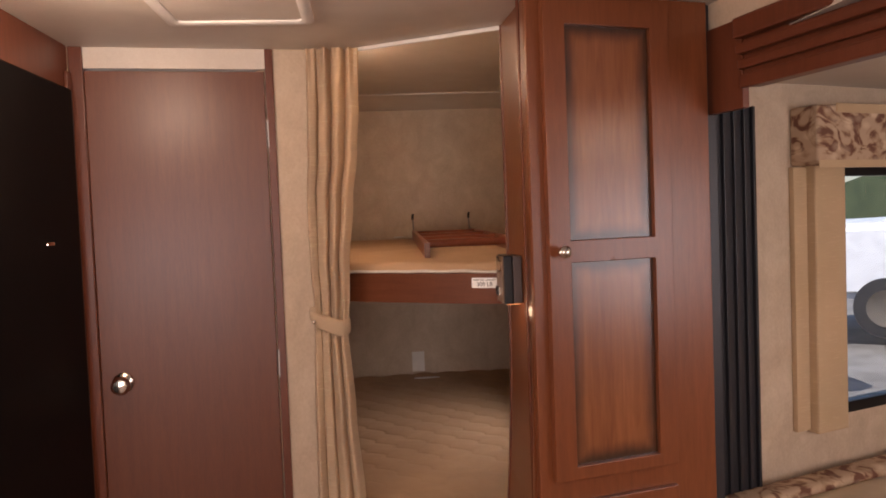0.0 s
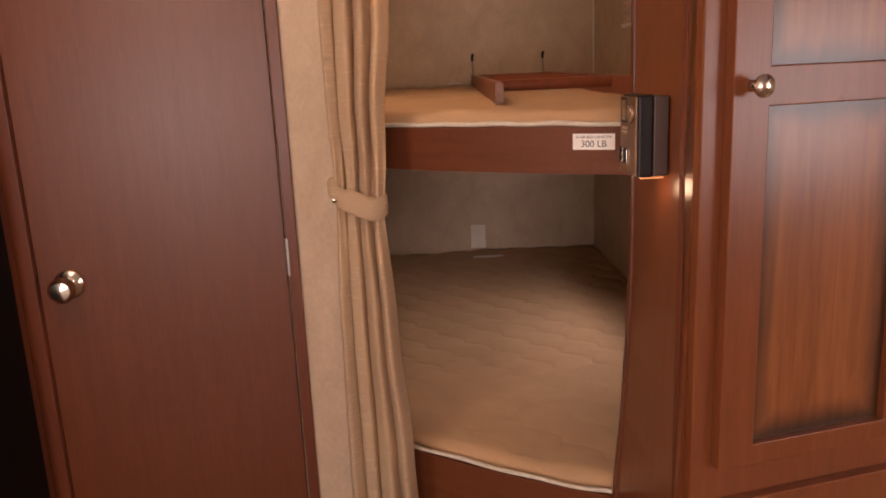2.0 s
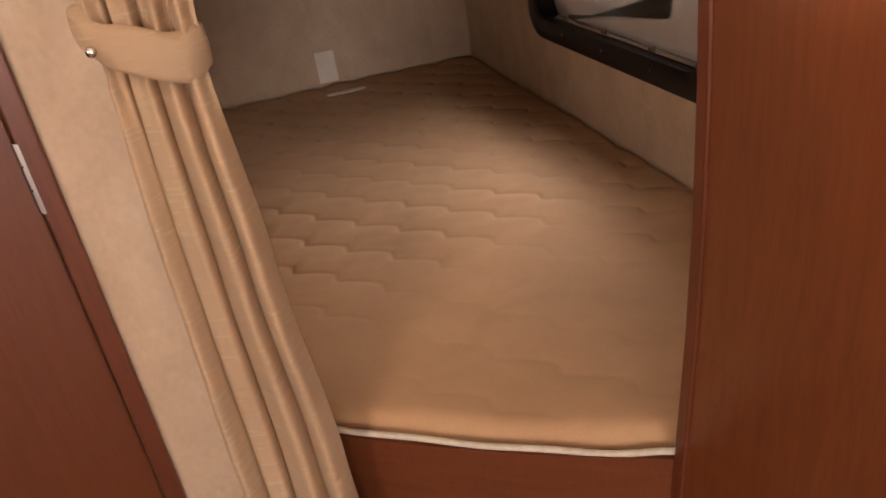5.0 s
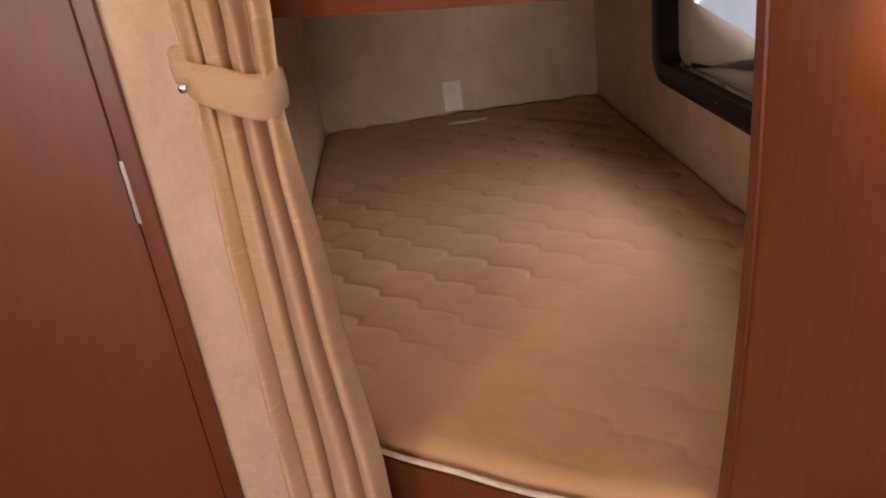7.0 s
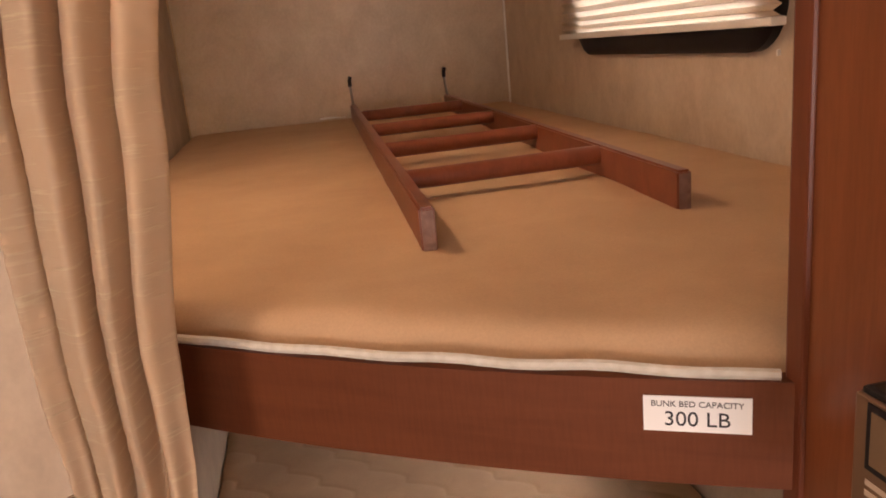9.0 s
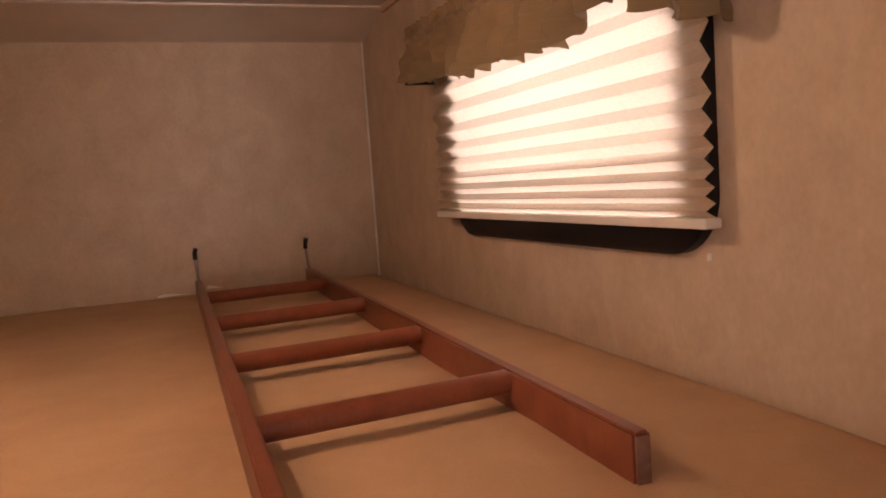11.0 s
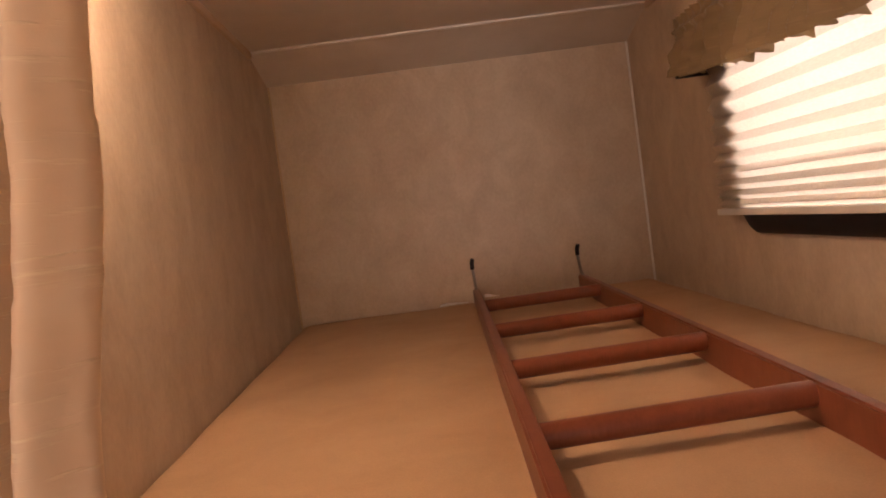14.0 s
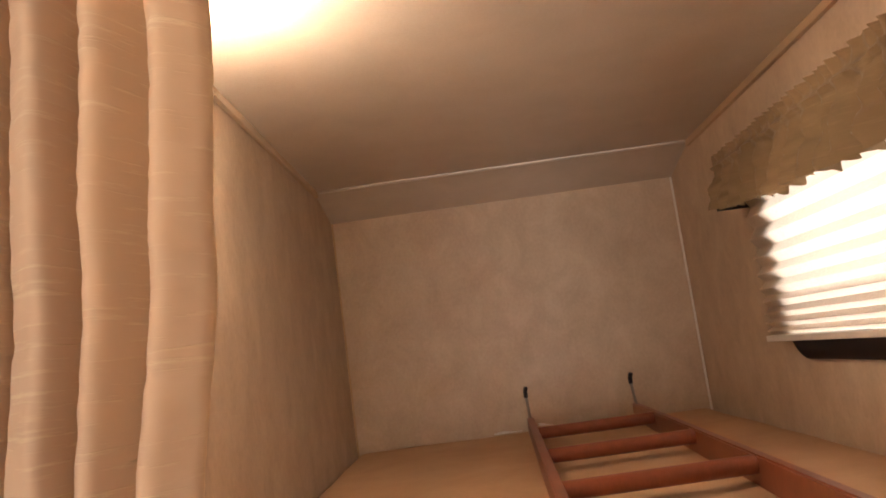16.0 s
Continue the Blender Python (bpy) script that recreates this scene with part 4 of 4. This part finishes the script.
def build_small():
    o = thing("outlet", "white outlet cover plate on the end wall by the lower mattress", "outlet", (0.066, YB, 0.51))
    part("plate", box(0.030, 0.102, YB - 0.007, YB - 0.0005, 0.447, 0.562, 0.003), WHITE, o)
    for z in (0.535, 0.48):
        part("socket", box(0.055, 0.077, YB - 0.009, YB - 0.0072, z - 0.012, z + 0.012, 0.001), WHITE, o)
    p = thing("tag", "thin off-white oval tag lying on the lower mattress", "tag", (0.10, 4.03, 0.44))
    part("card", prism([(0.10 + 0.072 * math.cos(a) , 4.03 + 0.018 * math.sin(a)) for a in [2 * math.pi * k / 28 for k in range(28)]], 0.4415, 0.4445, 0.0006), WHITE, p)
    t = thing("paper_scrap", "torn white paper scrap by the ladder hook on the upper mattress", "paper", (0.0, 4.10, 1.22))
    b = grid_sheet(lambda u, v: (-0.050 + 0.085 * u, 4.085 + 0.022 * v + 0.02 * u, 1.2285 + 0.003 * math.sin(5 * u) * v + 0.003 * v), 10, 4)
    part("sheet", b, PAPER, t)
    t = thing("paper_scrap", "torn white paper scrap between the ladder rails", "paper", (0.12, 4.12, 1.22))
    part("sheet", grid_sheet(lambda u, v: (0.090 + 0.045 * u, 4.165 + 0.012 * v, 1.2300 + 0.004 * math.sin(4 * u + 1) * v + 0.004 * v), 8, 4), PAPER, t)



def build_slide():
    # dark rubber seal standing between the wardrobe and the slide-out wall
    seal = box(0.0, 0.18, -0.05, 0.0, 0.0, 1.66, 0.004, m=SLIDM)
    for u in (0.03, 0.075, 0.12, 0.16):
        seal = box(u, u + 0.012, -0.062, -0.05, 0.0, 1.66, 0.003, m=SLIDM, bm=seal)
    setting("trim_seal", seal, SEAL, "black ribbed rubber slide-out seal", "trim")
    setting("wall_slide_end", frame_with_holes(-0.12, 1.75, 0.0, 0.05, 0.0, 1.80, [(0.645, 1.35, 0.56, 1.46)], SLIDM, 0), WALLPAPER, "beige mottled slide-out end wall with a window", "wall")
    setting("wall_slide_panel", box(0.0, 0.145, 0.0, 0.02, 1.585, 1.81, 0.002, m=FASCM), TRIMWOOD, "dark wood block at the slide-out corner", "trim")
    # solid block in the seal's black stands for the shade in this gap
    setting("gap_shade_block", prism([(0.722, 1.79), (0.76, 1.80), (0.80, 2.30), (0.93, 2.25), (0.9, 2.36), (0.675, 2.3), (0.675, 1.985), (0.722, 1.985)], 0.0, CEIL - 0.002), SEAL, "black block standing for the shade in the gap beside the wardrobe", "wall")
    f = thing("cornice", "dark reddish wood ribbed cornice over the slide-out opening", "cornice", tuple(FASCM @ Vector((1.5, 0, 1.7))))
    part("board", box(0.146, 3.0, 0.004, 0.05, 1.637, 1.810, 0.002, m=FASCM), TRIMWOOD, f, "flat back board")
    for z0, z1, out in ((1.632, 1.667, 0.012), (1.679, 1.704, 0.018), (1.716, 1.742, 0.024), (1.754, 1.806, 0.030)):
        part("moulding", box(0.146, 3.0, -out, 0.0035, z0, z1, 0.006, m=FASCM), TRIMWOOD, f, "rounded wood moulding")
    setting("wall_cornice_strip", box(-0.03, 3.0, 0.006, 0.05, 1.8105, CEIL - 0.001, m=FASCM), WALLPAPER, "", "wall")
    w = thing("window_3", "slide-out window with a black frame", "window", tuple(SLIDM @ Vector((1.0, 0, 1.0))))
    w["kind"] = "structure"
    for nm, a in (("window_sill", (0.645, 1.35, 0.56, 0.60)), ("window_frame", (0.645, 0.649, 0.60, 1.46)), ("window_frame", (1.335, 1.35, 0.60, 1.46)), ("window_frame", (0.649, 1.335, 1.43, 1.46))):
        part(nm, box(a[0] + 0.0005, a[1] - 0.0005, -0.002, 0.045, a[2], a[3], 0.002, m=SLIDM), BLACK, w, "black aluminium frame")
    pane = part("pane", box(0.649, 1.335, 0.022, 0.026, 0.60, 1.43, m=SLIDM), GLASS, w, "clear glass")
    pane.visible_shadow = False
    dr = thing("window_surround", "padded tan window surround with upright side panel", "window surround", tuple(SLIDM @ Vector((0.55, -0.03, 1.0))))
    part("back_board", box(0.392, 0.4575, -0.022, -0.0005, 0.535, 1.462, 0.004, m=SLIDM), DRAPE, dr, "flat tan board", True)
    part("side_panel", box(0.458, 0.614, -0.055, -0.0005, 0.525, 1.47, 0.008, m=SLIDM, seg=3), DRAPE, dr, "upright tan padded panel", True)
    v = thing("window_valance", "boxed brown and cream leaf-patterned window valance", "valance", tuple(SLIDM @ Vector((0.9, -0.06, 1.56))))
    part("box", box(0.40, 1.5, -0.115, -0.0005, 1.465, 1.665, 0.012, m=SLIDM, seg=3), PATTERN, v, "leaf-patterned padded box", True)
    part("top_band", box(0.49, 1.5, -0.119, -0.1155, 1.64, 1.672, 0.001, m=SLIDM), DRAPE, v, "tan top band")
    part("bottom_band", box(0.40, 1.5, -0.119, -0.1155, 1.455, 1.48, 0.001, m=SLIDM), DRAPE, v, "tan bottom band")
    s = thing("sofa", "cream sofa with a leaf-patterned back edge under the window", "sofa", tuple(SLIDM @ Vector((0.7, -0.3, 0))))
    part("back_frame", box(0.0, 1.3, -0.15, -0.04, 0.02, 0.40, 0.03, m=SLIDM, seg=4), PATTERN, s, "leaf-patterned sofa back", True)
    for a in (0.02, 0.66):
        part("back_cushion", box(a, a + 0.63, -0.40, -0.145, 0.12, 0.385, 0.05, m=SLIDM, seg=5), CREAM, s, "cream back cushion", True)
    part("seat", box(0.0, 1.3, -0.9, -0.3, 0.02, 0.30, 0.04, m=SLIDM, seg=4), CREAM, s, "cream seat", True)


def pattern_cloth():
    m, t, b = material("leaf_cloth", 0.85)
    w = tex(t, "Noise", 9.0, (1, 1, 1.4), Detail=2.0, Distortion=2.2)
    v = tex(t, "Voronoi", 14.0, (1, 1, 1.6))
    c = ramp(t, w.outputs[0], [(0.40, (0.13, 0.05, 0.03)), (0.47, (0.42, 0.28, 0.17)), (0.55, (0.62, 0.47, 0.32))])
    c = mix(t, 0.35, c, ramp(t, v.outputs[0], [(0.2, (0.65, 0.5, 0.35)), (0.45, (0.2, 0.09, 0.05))]))
    t.links.new(c, b.inputs["Base Color"])
    return m


PATTERN = pattern_cloth()


def build_outside():
    b = box(-60, 80, -60, 80, -0.75, -0.60)
    ground = mottled("gravel_lot", [(0.3, (0.20, 0.185, 0.165)), (0.7, (0.34, 0.32, 0.29))], 2.2, 0.9, 30.0, 0.4)
    setting("ground", b, ground, "pale gravel and asphalt lot", "ground")
    paint = plain("white_car_paint", (0.86, 0.86, 0.86), 0.25)
    rubber = plain("tyre_rubber", (0.03, 0.03, 0.032), 0.7)

    def truck(where, turn, label, size=1.0):
        m = pose(*where, 0, 0, turn) @ Matrix.Diagonal((size, size, size, 1))
        c = thing("parked_car", label, "car", tuple(m.translation), "parked cars")
        body = bmesh.new()
        prof = [(-2.6, 0.45), (-2.62, 0.95), (-2.5, 1.08), (-1.2, 1.12), (-0.9, 1.70), (0.9, 1.72), (1.45, 1.15), (2.45, 1.02), (2.62, 0.8), (2.6, 0.42)]
        lo = [body.verts.new((x, -0.95, z)) for x, z in prof]
        hi = [body.verts.new((x, 0.95, z)) for x, z in prof]
        body.faces.new(lo[::-1]); body.faces.new(hi)
        for i in range(len(prof)):
            body.faces.new((lo[i], lo[(i + 1) % len(prof)], hi[(i + 1) % len(prof)], hi[i]))
        bmesh.ops.recalc_face_normals(body, faces=body.faces)
        bmesh.ops.bevel(body, geom=list(body.edges), offset=0.07, segments=3, affect="EDGES")
        body.transform(m)
        part("body", body, paint, c, "white painted body", True)
        for side in (-0.955, 0.955):
            g = prism([(-0.75, 1.16), (1.2, 1.16), (0.85, 1.62), (-0.75, 1.62)], -0.006, 0.006)
            g.transform(m @ Matrix.Translation((0, side, 0)) @ pose(0, 0, 0, 90))
            part("side_window", g, BLACK, c, "dark side glass")
            for x in (-1.7, 1.75):
                s = 1 if side > 0 else -1
                p0, p1 = m @ Vector((x, side - s * 0.2, 0.38)), m @ Vector((x, side + s * 0.03, 0.38))
                wheel = part("tyre", cylinder(p0, p1, 0.38, 36), rubber, c, "black tyre", True)
                part("rim", cylinder(m @ Vector((x, side + s * 0.025, 0.38)), m @ Vector((x, side + s * 0.045, 0.38)), 0.235, 24), CHROME, wheel, "bright alloy rim", True)
    truck((9.15, 8.49, -0.60), -35, "white parked car on the lot beyond the slide-out window", 1.5)
    truck((3.0, 9.6, -0.60), 88, "white parked car beside the trailer")
    # far wood line closing the horizon
    leaf = mottled("far_foliage", [(0.35, (0.03, 0.045, 0.02)), (0.7, (0.07, 0.09, 0.04))], 0.6, 0.9)
    b = bmesh.new()
    N = 220
    lo, hi = [], []
    for k in range(N):
        a = 2 * math.pi * k / N
        r = 55 + 3 * math.sin(5 * a)
        h = 2.4 + 1.2 * noise.noise(Vector((k * 0.35, 0, 0))) + 1.0 * noise.noise(Vector((k * 1.7, 3, 0)))
        lo.append(b.verts.new((r * math.cos(a), r * math.sin(a), -0.9)))
        hi.append(b.verts.new((r * math.cos(a) * 1.02, r * math.sin(a) * 1.02, h)))
    for k in range(N):
        b.faces.new((lo[k], lo[(k + 1) % N], hi[(k + 1) % N], hi[k]))
    setting("backdrop", b, leaf, "distant dark tree line", "backdrop")


build_structure()
build_windows()
build_door()
build_fridge()
build_ceiling_details()
build_closet()
build_controller()
build_bunks()
build_ladder()
build_sign()
build_curtain()
build_shade()
build_small()
build_slide()
build_outside()
